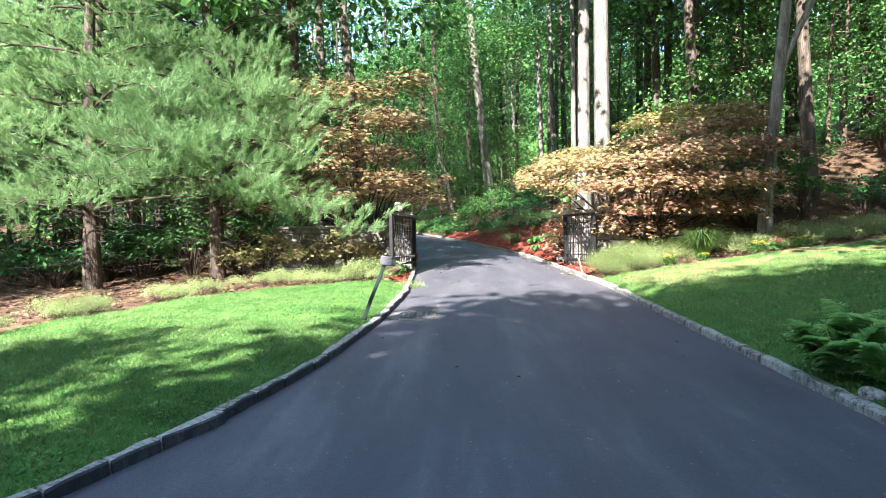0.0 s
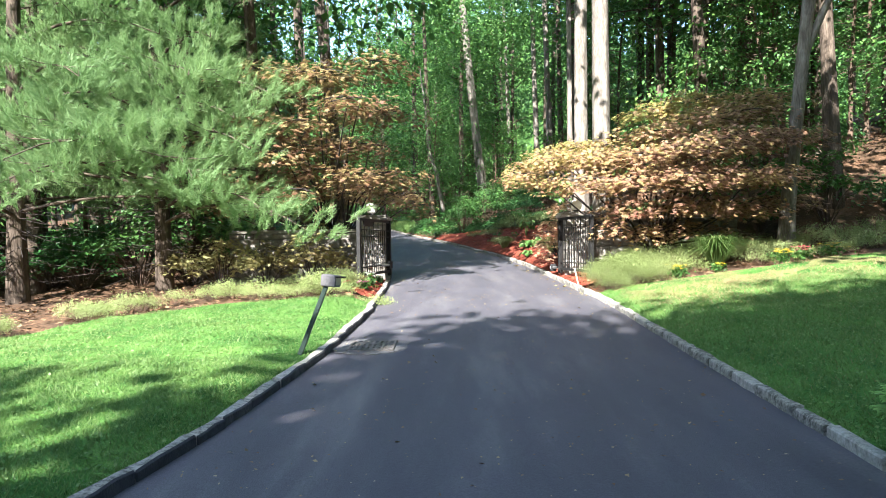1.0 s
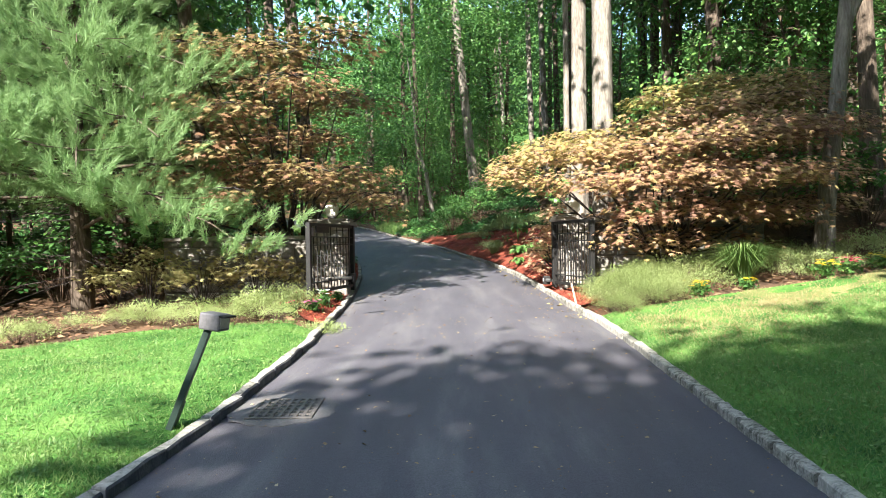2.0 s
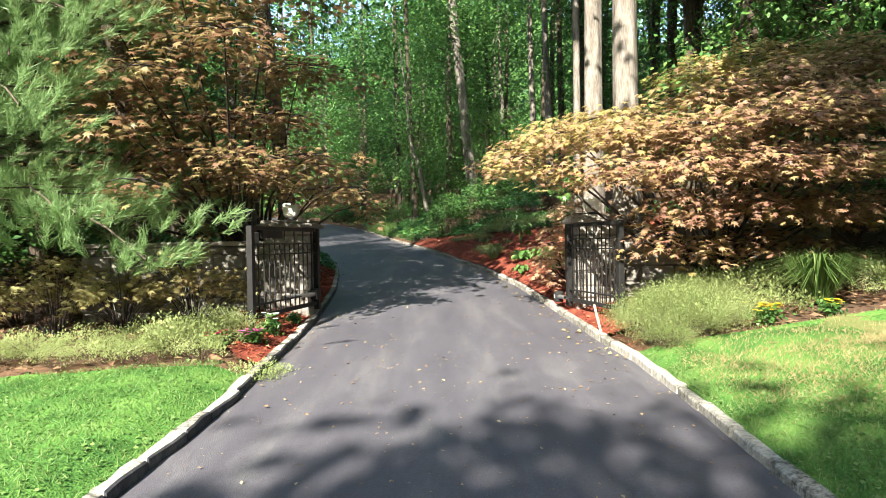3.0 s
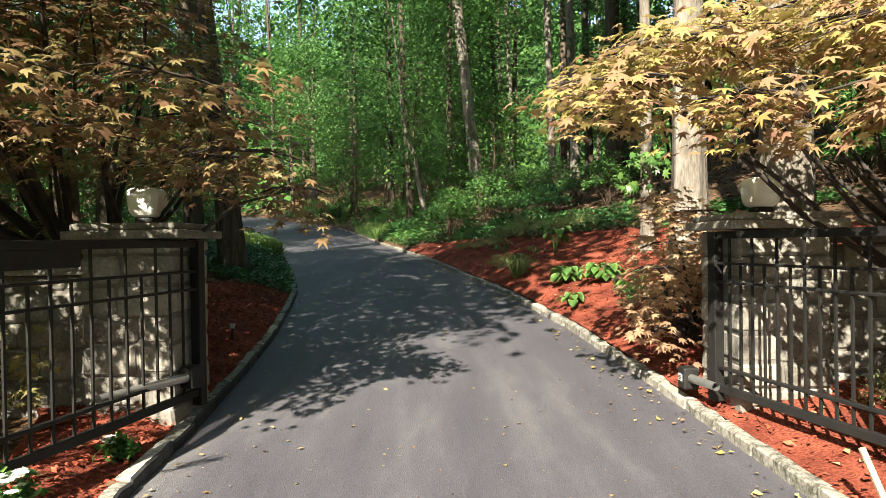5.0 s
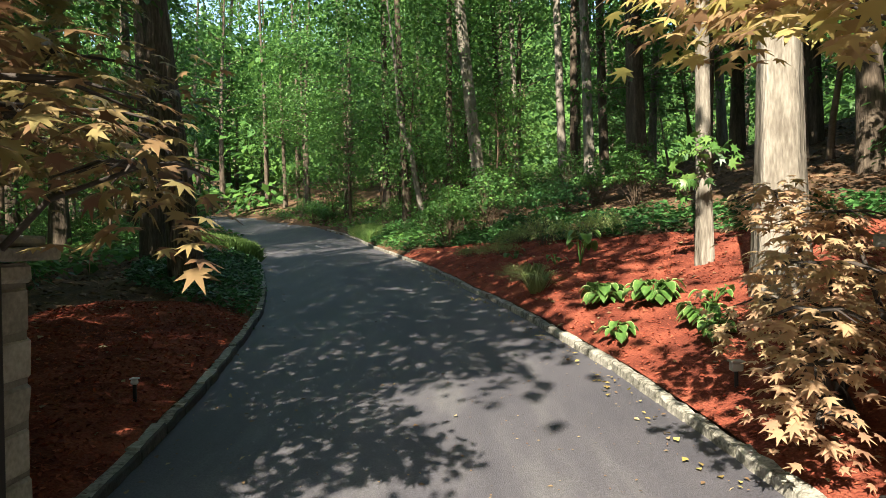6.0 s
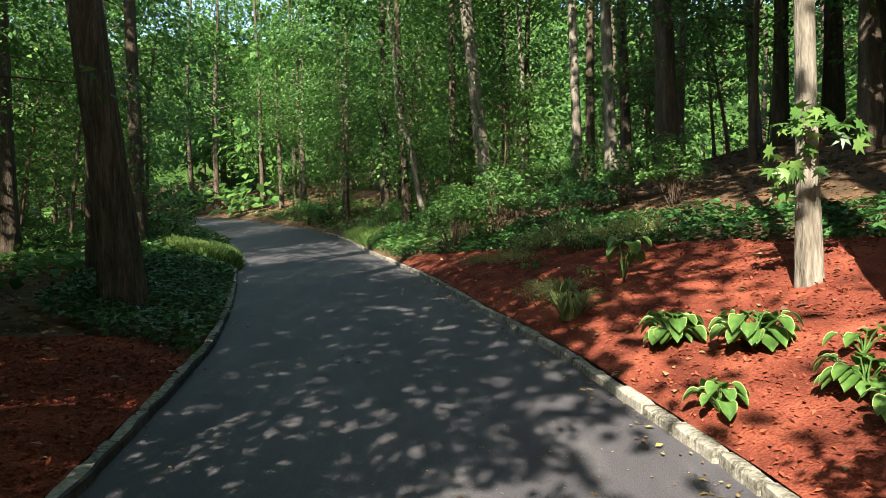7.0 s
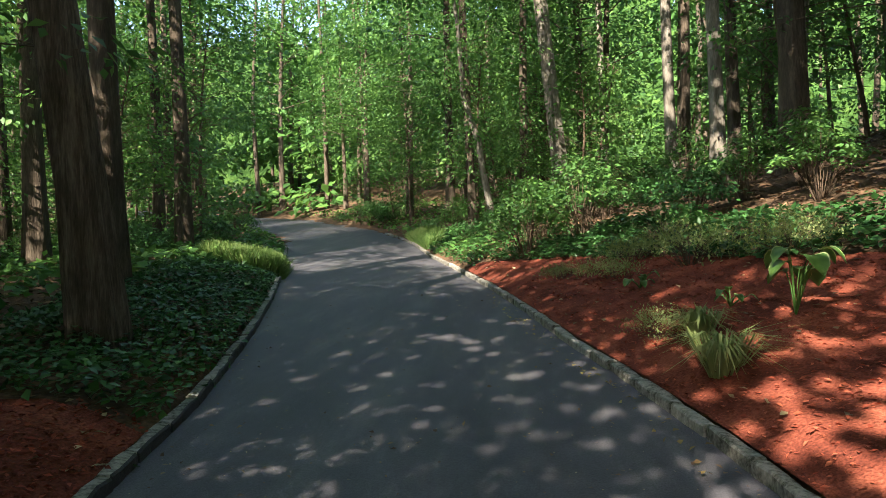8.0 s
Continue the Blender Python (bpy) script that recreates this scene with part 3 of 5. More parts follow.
def lay_kerb(ys, xs, side, label):
    """Granite blocks end to end along a line; side is +1 where the bank lies to the right."""
    kerb = thing("kerb", (0, 0, 0), label, "kerb", "driveway kerbs", "structure")
    r = random.Random(3 + side)
    shapes = kerb_shapes(side)
    y = 2.2
    while y < 46:
        long = r.uniform(0.34, 0.62) if y < 30 else r.uniform(0.7, 1.0)
        a, b = np.array([np.interp(y, ys, xs), y]), np.array([np.interp(y + 0.1, ys, xs), y + 0.1])
        way = (b - a) / np.linalg.norm(b - a)
        mid = a + way * long / 2 + np.array([way[1], -way[0]]) * side * 0.052
        ob = new("kerb_stone", r.choice(shapes))
        ob.parent = kerb
        ob.location = (mid[0], mid[1], float(road_z(mid[1])) - 0.015 + r.uniform(-0.01, 0.01))
        ob.rotation_euler = (0, -math.atan(0.0655), math.atan2(way[1], way[0]) + r.uniform(-0.01, 0.01))
        ob.scale = (long - 0.012, 1, 1)
        y += long * way[1]
    return kerb


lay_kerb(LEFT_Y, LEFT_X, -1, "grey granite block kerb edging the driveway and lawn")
lay_kerb(RIGHT_Y, RIGHT_X, 1, "weathered granite block kerb edging the planting bed")


# ---- gate pillars, walls, gates ----
def block_mesh(seed, sx, sy, sz):
    bm = box(sx, sy, sz, (0, 0, 0), 0.018, 1, 0.008, seed)
    me = bpy.data.meshes.new("stone")
    bm.to_mesh(me)
    bm.free()
    me.materials.append(STONE)
    return me


def masonry(parent, width, deep, high, base, seed):
    """Coursed stones over a mortar core, all children of the parent; x runs along the wall."""
    part("core", box(width - 0.04, deep - 0.04, high - 0.01, (0, 0, base)), MORTAR, parent)
    r = random.Random(seed)
    z = base
    while z < base + high - 0.05:
        course = min(r.uniform(0.15, 0.24), base + high - z)
        x = -width / 2
        while x < width / 2 - 0.02:
            long = r.uniform(0.22, 0.48)
            if width / 2 - x - long < 0.15:
                long = width / 2 - x
            ob = new("stone", block_mesh(r.randrange(9999), long - 0.016, deep + r.uniform(-0.02, 0.03), course - 0.016))
            ob.parent = parent
            ob.location = (x + long / 2, 0, z + 0.008)
            x += long
        z += course


def pillar(x, y, base, label):
    ob = thing("gate_pillar", (x, y, base), label, "pillar", "gate pillars")
    masonry(ob, 0.64, 0.64, 2.24 - base, 0.0, int(100 + 10 * x))
    cap = box(0.80, 0.80, 0.06, (0, 0, 2.24 - base), 0.012)
    merge(cap, box(0.72, 0.72, 0.05, (0, 0, 2.30 - base), 0.015))
    part("cap", cap, STONE, ob, "flat stone cap")
    return ob


def lamp(x, y, z):
    ob = thing("pillar_lamp", (x, y, z), "square opal glass lamp with rounded corners on a pillar", "lamp", "pillar lamps")
    part("base", box(0.13, 0.13, 0.05, (0, 0, 0), 0.012), IRON, ob)
    bm = box(0.235, 0.235, 0.215, (0, 0, 0.05), 0.055, 4)
    for v in bm.verts:
        k = 0.84 + 0.16 * min(1, (v.co.z - 0.05) / 0.16)
        v.co.x, v.co.y = v.co.x * k, v.co.y * k
    part("globe", bm, OPAL, ob)
    return ob


GATE_PILLARS = ((-1.45, 15.25), (3.03, 15.27))
for gx, gy in GATE_PILLARS:
    pillar(gx, gy, float(ground_z(gx, gy)) - 0.12, "square rubble stone gate pillar with flat cap")
    lamp(gx, gy, 2.35)


def wall(x0, x1, y, top, label):
    base = min(float(ground_z(x0, y)), float(ground_z(x1, y))) - 0.1
    ob = thing("stone_wall", ((x0 + x1) / 2, y, base), label, "wall", "gate walls")
    masonry(ob, abs(x1 - x0), 0.36, top - base - 0.07, 0.0, int(200 + 7 * x0))
    part("coping", box(abs(x1 - x0) + 0.02, 0.44, 0.07, (0, 0, top - base - 0.07), 0.015), STONE, ob, "flat coping")
    return ob


wall(-4.6, -1.78, 15.35, 2.06, "low rubble stone wall dappled by leaf shade")
wall(3.36, 6.5, 15.38, 2.20, "low rubble stone wall behind the border plants")


def gate(hinge, free, base_free, top, name_label):
    """An open leaf of square bars between two posts."""
    h, f = Vector(hinge), Vector(free)
    long = (f - h).length
    ob = thing("gate_leaf", (h.x, h.y, 0), name_label, "gate", "driveway gates")
    ob.rotation_euler = (0, 0, math.atan2(f.y - h.y, f.x - h.x))
    low, z0 = base_free + 0.07, base_free
    part("end_post", box(0.075, 0.075, top - z0, (long, 0, z0), 0.006), IRON, ob)
    part("hinge_post", box(0.075, 0.075, top - z0, (0.04, 0, z0), 0.006), IRON, ob)
    for nm, z, s in (("top_rail", top - 0.05, 0.05), ("upper_rail", top - 0.23, 0.018), ("middle_rail", top - 0.36, 0.018), ("lower_rail", low + 0.16, 0.022), ("bottom_rail", low, 0.055)):
        part(nm, box(long - 0.08, 0.035, s, (long / 2 + 0.02, 0, z), 0.004), IRON, ob)
    n = 13
    for k in range(1, n):
        x = 0.08 + (long - 0.12) * k / n
        tall = (top - 0.05) if k % 2 else (top - 0.215)
        part("bar", box(0.014, 0.014, tall - low - 0.05, (x, 0, low + 0.05)), IRON, ob)
    return ob


gate_left = gate((-1.07, 15.26), (-1.45, 13.38), 1.03, 2.225, "black iron gate leaf standing open beside its pillar")
long_left = math.hypot(0.38, 1.88)
part("plate", box(0.17, 0.014, 0.19, (long_left - 0.16, -0.03, 1.96), 0.004), BOXGREY, gate_left, "weathered grey plate")
part("panel", box(0.52, 0.03, 0.10, (long_left - 0.52, 0.004, 2.075), 0.004), IRON, gate_left, "dark solid panel below the top rail")
gate((2.63, 15.18), (3.02, 13.76), 1.03, 2.225, "black iron gate leaf propped open with a stake")


def opener(x, y, z, turn, label, long=0.75):
    ob = thing("gate_opener", (x, y, z), label, "gate opener", "gate openers")
    ob.rotation_euler = (0, 0, radians(turn))
    part("motor_body", box(0.11, 0.12, 0.16, (0, 0, -0.05), 0.015), IRON, ob)
    v, q = tube([(0, 0, 0.03), (long / 2, 0, 0.04), (long, 0, 0.05)], [0.032, 0.03, 0.028], 10)
    part("arm", Bag().add(v, q), STEEL, ob, "grey tubular arm")
    part("sticker", box(0.06, 0.004, 0.05, (0, -0.063, 0.01)), LABELWHITE, ob, "white printed sticker")
    for k in range(3):
        part("print_bar", box(0.045, 0.003, 0.005, (0, -0.0665, 0.02 + 0.012 * k)), PRINT_PIT_DARK, ob)
    return ob


opener(-1.06, 15.05, 1.24, 250, "black gate opener arm low on the pillar")
opener(2.52, 15.35, 1.12, 275, "dark gate opener arm low on the pillar", 0.4)

stake = thing("prop_stake", (2.70, 13.42, float(ground_z(2.72, 13.45))), "pale wooden stake propping the gate leaf", "stake")
bm = box(0.028, 0.02, 0.42, (0, 0, 0), 0.004)
bmesh.ops.rotate(bm, verts=bm.verts, cent=(0, 0, 0), matrix=Matrix.Rotation(radians(32), 3, Vector((1, -0.25, 0)).normalized()) @ Matrix.Rotation(radians(-62), 3, "X"))
part("stick", bm, WOODSTAKE, stake)


# ---- keypad post, drain ----
def keypad_post():
    foot = Vector((-1.31, 8.35, float(ground_z(-1.31, 8.35))))
    head = Vector((-1.0, 8.37, 1.28))
    ob = thing("keypad_post", foot, "leaning dark green post with a grey keypad box", "keypad post")
    d = head - foot
    tilt = d.to_track_quat("Z", "Y").to_matrix()
    bm = box(0.05, 0.05, d.length, (0, 0, -0.02), 0.006)
    bmesh.ops.rotate(bm, verts=bm.verts, matrix=tilt)
    part("post", bm, POSTGREEN, ob)
    bm = box(0.05, 0.045, 0.20, (0.055, 0, 0.02), 0.008)
    bmesh.ops.rotate(bm, verts=bm.verts, matrix=tilt)
    part("foot_sleeve", bm, POSTGREEN, ob)
    top = d * 0.97

    def on_head(piece):
        bmesh.ops.rotate(piece, verts=piece.verts, matrix=Matrix.Rotation(radians(6), 3, "Y") @ Matrix.Rotation(radians(-20), 3, "Z"))
        bmesh.ops.translate(piece, verts=piece.verts, vec=top)
        return piece

    bm = on_head(box(0.18, 0.13, 0.125, (0.05, 0.0, 0.0), 0.012))
    body = part("keypad_box", bm, BOXGREY, ob)
    bm = on_head(box(0.06, 0.12, 0.014, (0.165, 0.0, 0.105), 0.004))
    part("visor", bm, IRON, body)
    bm = on_head(box(0.012, 0.09, 0.08, (0.140, 0, 0.02), 0.003))
    part("keypad", bm, STEEL, body, "worn metal keypad")
    return ob


keypad_post()


def drain():
    x, y = -0.60, 8.93
    ob = thing("drain_grate", (x, y, float(road_z(y)) + 0.012), "rusty grey iron storm drain grate in the asphalt", "drain")
    ob.rotation_euler = (math.atan(0.0655), 0, 0)
    rim = box(0.54, 0.50, 0.012, (0, 0, -0.006), 0.003)
    collar = bmesh.new()
    r = random.Random(5)
    bmesh.ops.create_circle(collar, cap_ends=True, segments=28, radius=0.41)
    for v in collar.verts:
        v.co = v.co * r.uniform(0.93, 1.06)
        v.co.x *= 1.08
    low = bmesh.ops.extrude_face_region(collar, geom=collar.faces[:])
    bmesh.ops.translate(collar, verts=[v for v in low["geom"] if isinstance(v, bmesh.types.BMVert)], vec=(0, 0, 0.006))
    bmesh.ops.translate(collar, verts=collar.verts, vec=(-0.02, 0, -0.004))
    part("apron", collar, COLLAR, ob, "pale concrete collar")
    n = 8
    # solid black plate painted in for the shade of the drain hole
    part("pit_shade_plate", rim, PRINT_PIT_DARK, ob)
    for k in range(n + 1):
        part("bar", box(0.03, 0.49, 0.012, (-0.255 + 0.51 * k / n, 0, 0.004), 0.003), GRATE, ob)
    for k in range(n - 1):
        part("cross_bar", box(0.54, 0.028, 0.010, (0, -0.235 + 0.47 * k / (n - 2), 0.0045), 0.003), GRATE, ob)
    return ob


GRATE = rough_surface("worn_cast_iron", [(0.3, (0.06, 0.055, 0.05)), (0.7, (0.15, 0.135, 0.12))], 12, 70, 0.4, 0.7)
COLLAR = rough_surface("dusty_concrete", [(0.3, (0.065, 0.062, 0.064)), (0.7, (0.15, 0.143, 0.135))], 6, 60, 0.5, 0.9)
drain()


# ---- trees ----
def bark_tube(bag, path, radii, sides=12):
    v, q = tube(path, radii, sides)
    bag.add(v, q)


def trunk_path(g, height, lean, bend, n=9):
    t = np.linspace(0, 1, n)
    path = np.column_stack([lean[0] * t + bend * np.sin(3 * t + g.uniform(0, 6)) * t, lean[1] * t + bend * np.sin(2.6 * t + g.uniform(0, 6)) * t, height * t - 0.7 * (t == 0)])
    return path


def flare(n, r0, r1):
    t = np.linspace(0, 1, n)
    return r0 * (1 - t) ** 0.8 + r1 * t + r0 * 0.45 * np.exp(-t * n * 1.6)


def canopy_tree(seed, height=15.0, radius=0.18, low=6.0, spread=3.6, clumps=58, per=64, leaf=0.215, lean=(0, 0)):
    """Meshes of a tall woodland tree: trunk with limbs, and a crown of leaf sprays."""
    g = np.random.default_rng(seed)
    wood, crown = Bag(), Bag()
    path = trunk_path(g, height, lean, 0.35)
    rad = flare(len(path), radius, radius * 0.25)
    bark_tube(wood, path, rad, 12)
    for k in range(clumps):
        z = low + (height + 0.8 - low) * (k + g.random()) / clumps
        base = np.array([np.interp(z * 0.9, path[:, 2], path[:, i]) for i in range(3)])
        a = g.uniform(0, 2 * np.pi)
        shape = math.sin(math.pi * min(1, 0.25 + 0.75 * (z - low) / (height - low + 0.5))) ** 0.6
        far = spread * shape * g.uniform(0.35, 1.05)
        end = base + np.array([math.cos(a) * far, math.sin(a) * far, g.uniform(-0.2, 1.0)])
        if k % 2 == 0:
            mid = (base + end) / 2 + np.array([0, 0, 0.25])
            bark_tube(wood, [base, mid, end], [max(0.02, radius * 0.28 * (1 - k / clumps * 0.6)), 0.02, 0.008], 5)
        at, tips, ups = scatter(g, per, end, (1.5, 1.5, 0.55), 0.4)
        leaves(crown, at, tips, ups, g.uniform(0.7, 1.25, per) * leaf, OVAL, 1.15)
    return wood.mesh("trunk", True), crown.mesh("crown")


def understory_tree(seed, height=5.0, radius=0.05, low=1.2, spread=1.7, clumps=36, per=48, leaf=0.135):
    g = np.random.default_rng(seed)
    wood, crown = Bag(), Bag()
    path = trunk_path(g, height, g.normal(0, 0.5, 2), 0.25)
    bark_tube(wood, path, flare(len(path), radius, 0.012), 7)
    for k in range(clumps):
        z = low + (height - low) * (k + g.random()) / clumps
        base = np.array([np.interp(z * 0.92, path[:, 2], path[:, i]) for i in range(3)])
        a = g.uniform(0, 2 * np.pi)
        far = spread * g.uniform(0.25, 1.0) * (1.1 - 0.5 * (z - low) / (height - low))
        end = base + np.array([math.cos(a) * far, math.sin(a) * far, g.uniform(0, 0.5)])
        bark_tube(wood, [base, (base + end) / 2 + np.array([0, 0, 0.1]), end], [0.018, 0.011, 0.005], 3)
        at, tips, ups = scatter(g, per, end, (0.75, 0.75, 0.16), 0.5)
        leaves(crown, at, tips, ups, g.uniform(0.6, 1.2, per) * leaf, OVAL, 1.1)
    return wood.mesh("trunk", True), crown.mesh("crown")


def bare_trunk(seed, height, radius, lean=(0, 0), bend=0.15, sides=20):
    """A thick trunk with a fluted, flaring foot."""
    g = np.random.default_rng(seed)
    path = trunk_path(g, height, lean, bend, 16)
    rad = flare(16, radius, radius * 0.45)
    v, q = tube(path, rad, sides)
    v = v.reshape(16, sides, 3)
    ang = np.arange(sides) * 2 * np.pi / sides
    for i in range(16):
        amp = 0.04 + 0.16 * math.exp(-i * 0.9)
        k = 1 + amp * np.sin(ang * 5 + seed) + 0.03 * np.sin(ang * 9 + i)
        v[i] = path[i] + (v[i] - path[i]) * k[:, None]
    return Bag().add(v, q)


def plant_tree(name, x, y, meshes, bark, leaf_mat, label, group, turn=0.0, size=1.0, category="tree"):
    ob = thing(name, (x, y, float(soil_z(x, y)) - 0.05), label, category, group)
    ob.rotation_euler, ob.scale = (0, 0, turn), (size, size, size)
    for nm, me, mat in (("trunk", meshes[0], bark), ("crown", meshes[1], leaf_mat)):
        part(nm, me, mat, ob)
    return ob


SLIM = canopy_tree(15, 14, 0.09, 3.0, 2.6, 62, 68, 0.185)
CANOPY = [canopy_tree(11), canopy_tree(12, 17, 0.22, 6.5, 4.0), canopy_tree(13, 13, 0.13, 5.0, 3.0, 50), canopy_tree(14, 16, 0.16, 4.2, 3.4, 56)]
UNDER = [understory_tree(21), understory_tree(22, 6.5, 0.06, 1.8, 2.1, 42), understory_tree(23, 3.6, 0.035, 0.5, 1.3, 28), understory_tree(24, 7.5, 0.07, 2.4, 2.3, 46)]


# trees that stand at known places
def great_tree(x, y, height, radius, mats, crown, label, lean=(0, 0), seed=1, bend=0.1, size=1.0, turn=0.0):
    ob = thing("tree", (x, y, float(soil_z(x, y)) - 0.08), label, "tree", "large trees")
    part("trunk", bare_trunk(seed, height, radius, lean, bend), mats, ob)
    if crown is not None:
        top = part("crown", crown, OAK_LEAF, ob)
        top.location, top.scale, top.rotation_euler = (lean[0] * 0.5, lean[1] * 0.5, 0), (size, size, size), (0, 0, turn)
    return ob


HIGH = [canopy_tree(31, 25, 0.1, 13.0, 5.2, 60, 46, 0.27), canopy_tree(32, 23, 0.1, 12.0, 4.8, 60, 46, 0.27)]
# crowns above the view, thickened to hold skylight off the driveway
DENSE = [canopy_tree(36, 24, 0.1, 11.5, 6.0, 84, 60, 0.40), canopy_tree(37, 23, 0.1, 11.0, 5.6, 84, 60, 0.40)]
great_tree(3.86, 16.42, 22, 0.21, PALE_BARK, DENSE[0][1], "tall tree with smooth pale grey bark behind the wall", (0.1, 0.3), 3, 0.05)
great_tree(3.80, 18.62, 21, 0.19, PALE_BARK, DENSE[1][1], "tall tree with furrowed pale bark beside the mulch bed", (0.3, 0.4), 4, 0.05)
great_tree(-3.30, 22.38, 22, 0.20, RIDGED, HIGH[1][1], "thick tree with dark ridged bark beside the driveway", (-1.7, -1.9), 6, 0.05, 1.0, 1.0)
great_tree(-5.35, 25.40, 21, 0.19, DARK_BARK, HIGH[0][1], "dark ridged trunk standing behind another", (-0.6, 0.3), 7, 0.08, 0.95, 3.0)
# the next two are placed to screen more sky over the driveway
great_tree(-7.60, 21.40, 21, 0.17, DARK_BARK, HIGH[0][1], "tall dark-barked tree added behind the pines to screen the sky", (0.3, 0.2), 27, 0.1, 0.95, 2.2)
great_tree(7.60, 19.60, 21, 0.17, DARK_BARK, DENSE[1][1], "tall dark-barked tree set on the bank to screen the sky", (-0.6, 0.3), 28, 0.1, 0.95, 0.7)
great_tree(-9.30, 28.60, 20, 0.20, DARK_BARK, HIGH[1][1], "dark trunk rising from the brown woodland floor", (-0.6, 0.3), 17, 0.12, 0.95, 5.0)
great_tree(3.86, 20.45, 17, 0.085, PALE_BARK, HIGH[1][1], "slim pale tree with a leafy shoot on its trunk", (0.2, 0.6), 8, 0.05, 0.75, 4.0)
leaner = great_tree(7.15, 14.65, 15, 0.135, PALE_BARK, HIGH[0][1], "leaning forked tree with mottled grey bark beyond the lawn", (1.5, -0.4), 5, 0.08, 0.62, 2.0)
part("limb", Bag().add(*tube([(0.36, -0.1, 3.9), (0.75, -0.2, 4.9), (1.3, -0.45, 6.2), (2.3, -0.9, 8.6)], [0.075, 0.07, 0.06, 0.03], 12)).mesh("limb", True), PALE_BARK, leaner, "upper fork leaning outward")

# trunks that stand on the leafy bank
BANK = [(4.90, 35.2, 19, 0.15, PALE_BARK, (-0.3, 0.4)), (5.35, 35.6, 19, 0.14, DARK_BARK, (0.2, 0.2)), (2.15, 38.6, 20, 0.27, PALE_BARK, (-1.9, 0.3)), (-0.95, 37.6, 18, 0.14, DARK_BARK, (-0.5, 0.3)), (5.95, 29.9, 20, 0.24, DARK_BARK, (-0.2, 0.6)), (5.05, 31.6, 18, 0.15, PALE_BARK, (-0.3, 0.2)), (5.75, 32.6, 18, 0.14, DARK_BARK, (-0.2, 0.5)), (7.40, 33.2, 18, 0.12, PALE_BARK, (1.1, 0.3)), (4.10, 43.0, 18, 0.14, PALE_BARK, (-0.3, 0.0)), (8.9, 30.4, 20, 0.17, DARK_BARK, (0.5, 0.2)), (10.4, 34.6, 19, 0.15, PALE_BARK, (-0.5, 0.3)), (6.5, 40.5, 19, 0.16, DARK_BARK, (0.3, 0.2)), (7.9, 25.6, 20, 0.16, DARK_BARK, (0.4, 0.3))]
for n, (x, y, high, r, bark, lean) in enumerate(BANK):
    great_tree(x, y, high, r, bark, HIGH[n % 2][1], "tall woodland tree on the leafy brown bank", lean, 40 + n, 0.12, 0.72, n * 1.3)
crook = thing("tree", (-0.32, 35.9, float(soil_z(-0.32, 35.9)) - 0.08), "slim crooked pale sapling at the wood's edge", "tree", "large trees")
part("trunk", Bag().add(*tube([(0.1, 0, -0.2), (0.0, 0, 1.0), (-0.22, 0, 2.1), (-0.30, 0.05, 2.9), (-0.75, 0.1, 4.2), (-0.9, 0.1, 6.5), (-1.2, 0.3, 9.0)], [0.12, 0.105, 0.10, 0.095, 0.08, 0.06, 0.03], 12)).mesh("trunk", True), PALE_BARK, crook)
part("crown", SLIM[1], YOUNG_LEAF, crook).scale = (0.6, 0.6, 0.72)

# leafy shoot on the slim trunk
bag = Bag()
g5 = np.random.default_rng(55)
for c in ((-0.22, -0.30, 1.35), (0.05, -0.38, 1.30), (-0.30, -0.25, 1.02)):
    n = 16
    at = np.array(c) + g5.normal(0, 0.10, (n, 3))
    leaves(bag, at, np.column_stack([g5.normal(0, 1, (n, 2)), g5.normal(-0.5, 0.3, n)]), np.array([-0.3, -0.8, 0.5]) + g5.normal(0, 0.4, (n, 3)), 0.14, MAPLE, 1.2)
shoot = thing("leafy_shoot", (3.86, 20.45, float(soil_z(3.86, 20.45))), "bright green lobed leaves sprouting from a slim trunk", "shoot")
part("leaf_spray", bag, HOSTA, shoot)
for c in ((-0.22, -0.30, 1.35), (0.05, -0.38, 1.30), (-0.30, -0.25, 1.02)):
    part("stem", Bag().add(*tube([(0, 0, 1.1), (c[0] * 0.6, c[1] * 0.6, c[2] + 0.02), c], [0.012, 0.009, 0.006], 5)), TWIG, shoot)


# ---- white pines ----
def needle_tuft(g, crown, tip, grow, m, broad):
    """A brush of fine needles round the end of a shoot."""
    at = tip + grow * g.uniform(-0.20, 0.06, (m, 1)) + g.normal(0, 0.015, (m, 3))
    way = grow * 1.0 + g.normal(0, 0.42, (m, 3))
    leaves(crown, at, way, g.normal(0, 1, (m, 3)), g.uniform(0.10, 0.17, m), BLADE, broad)


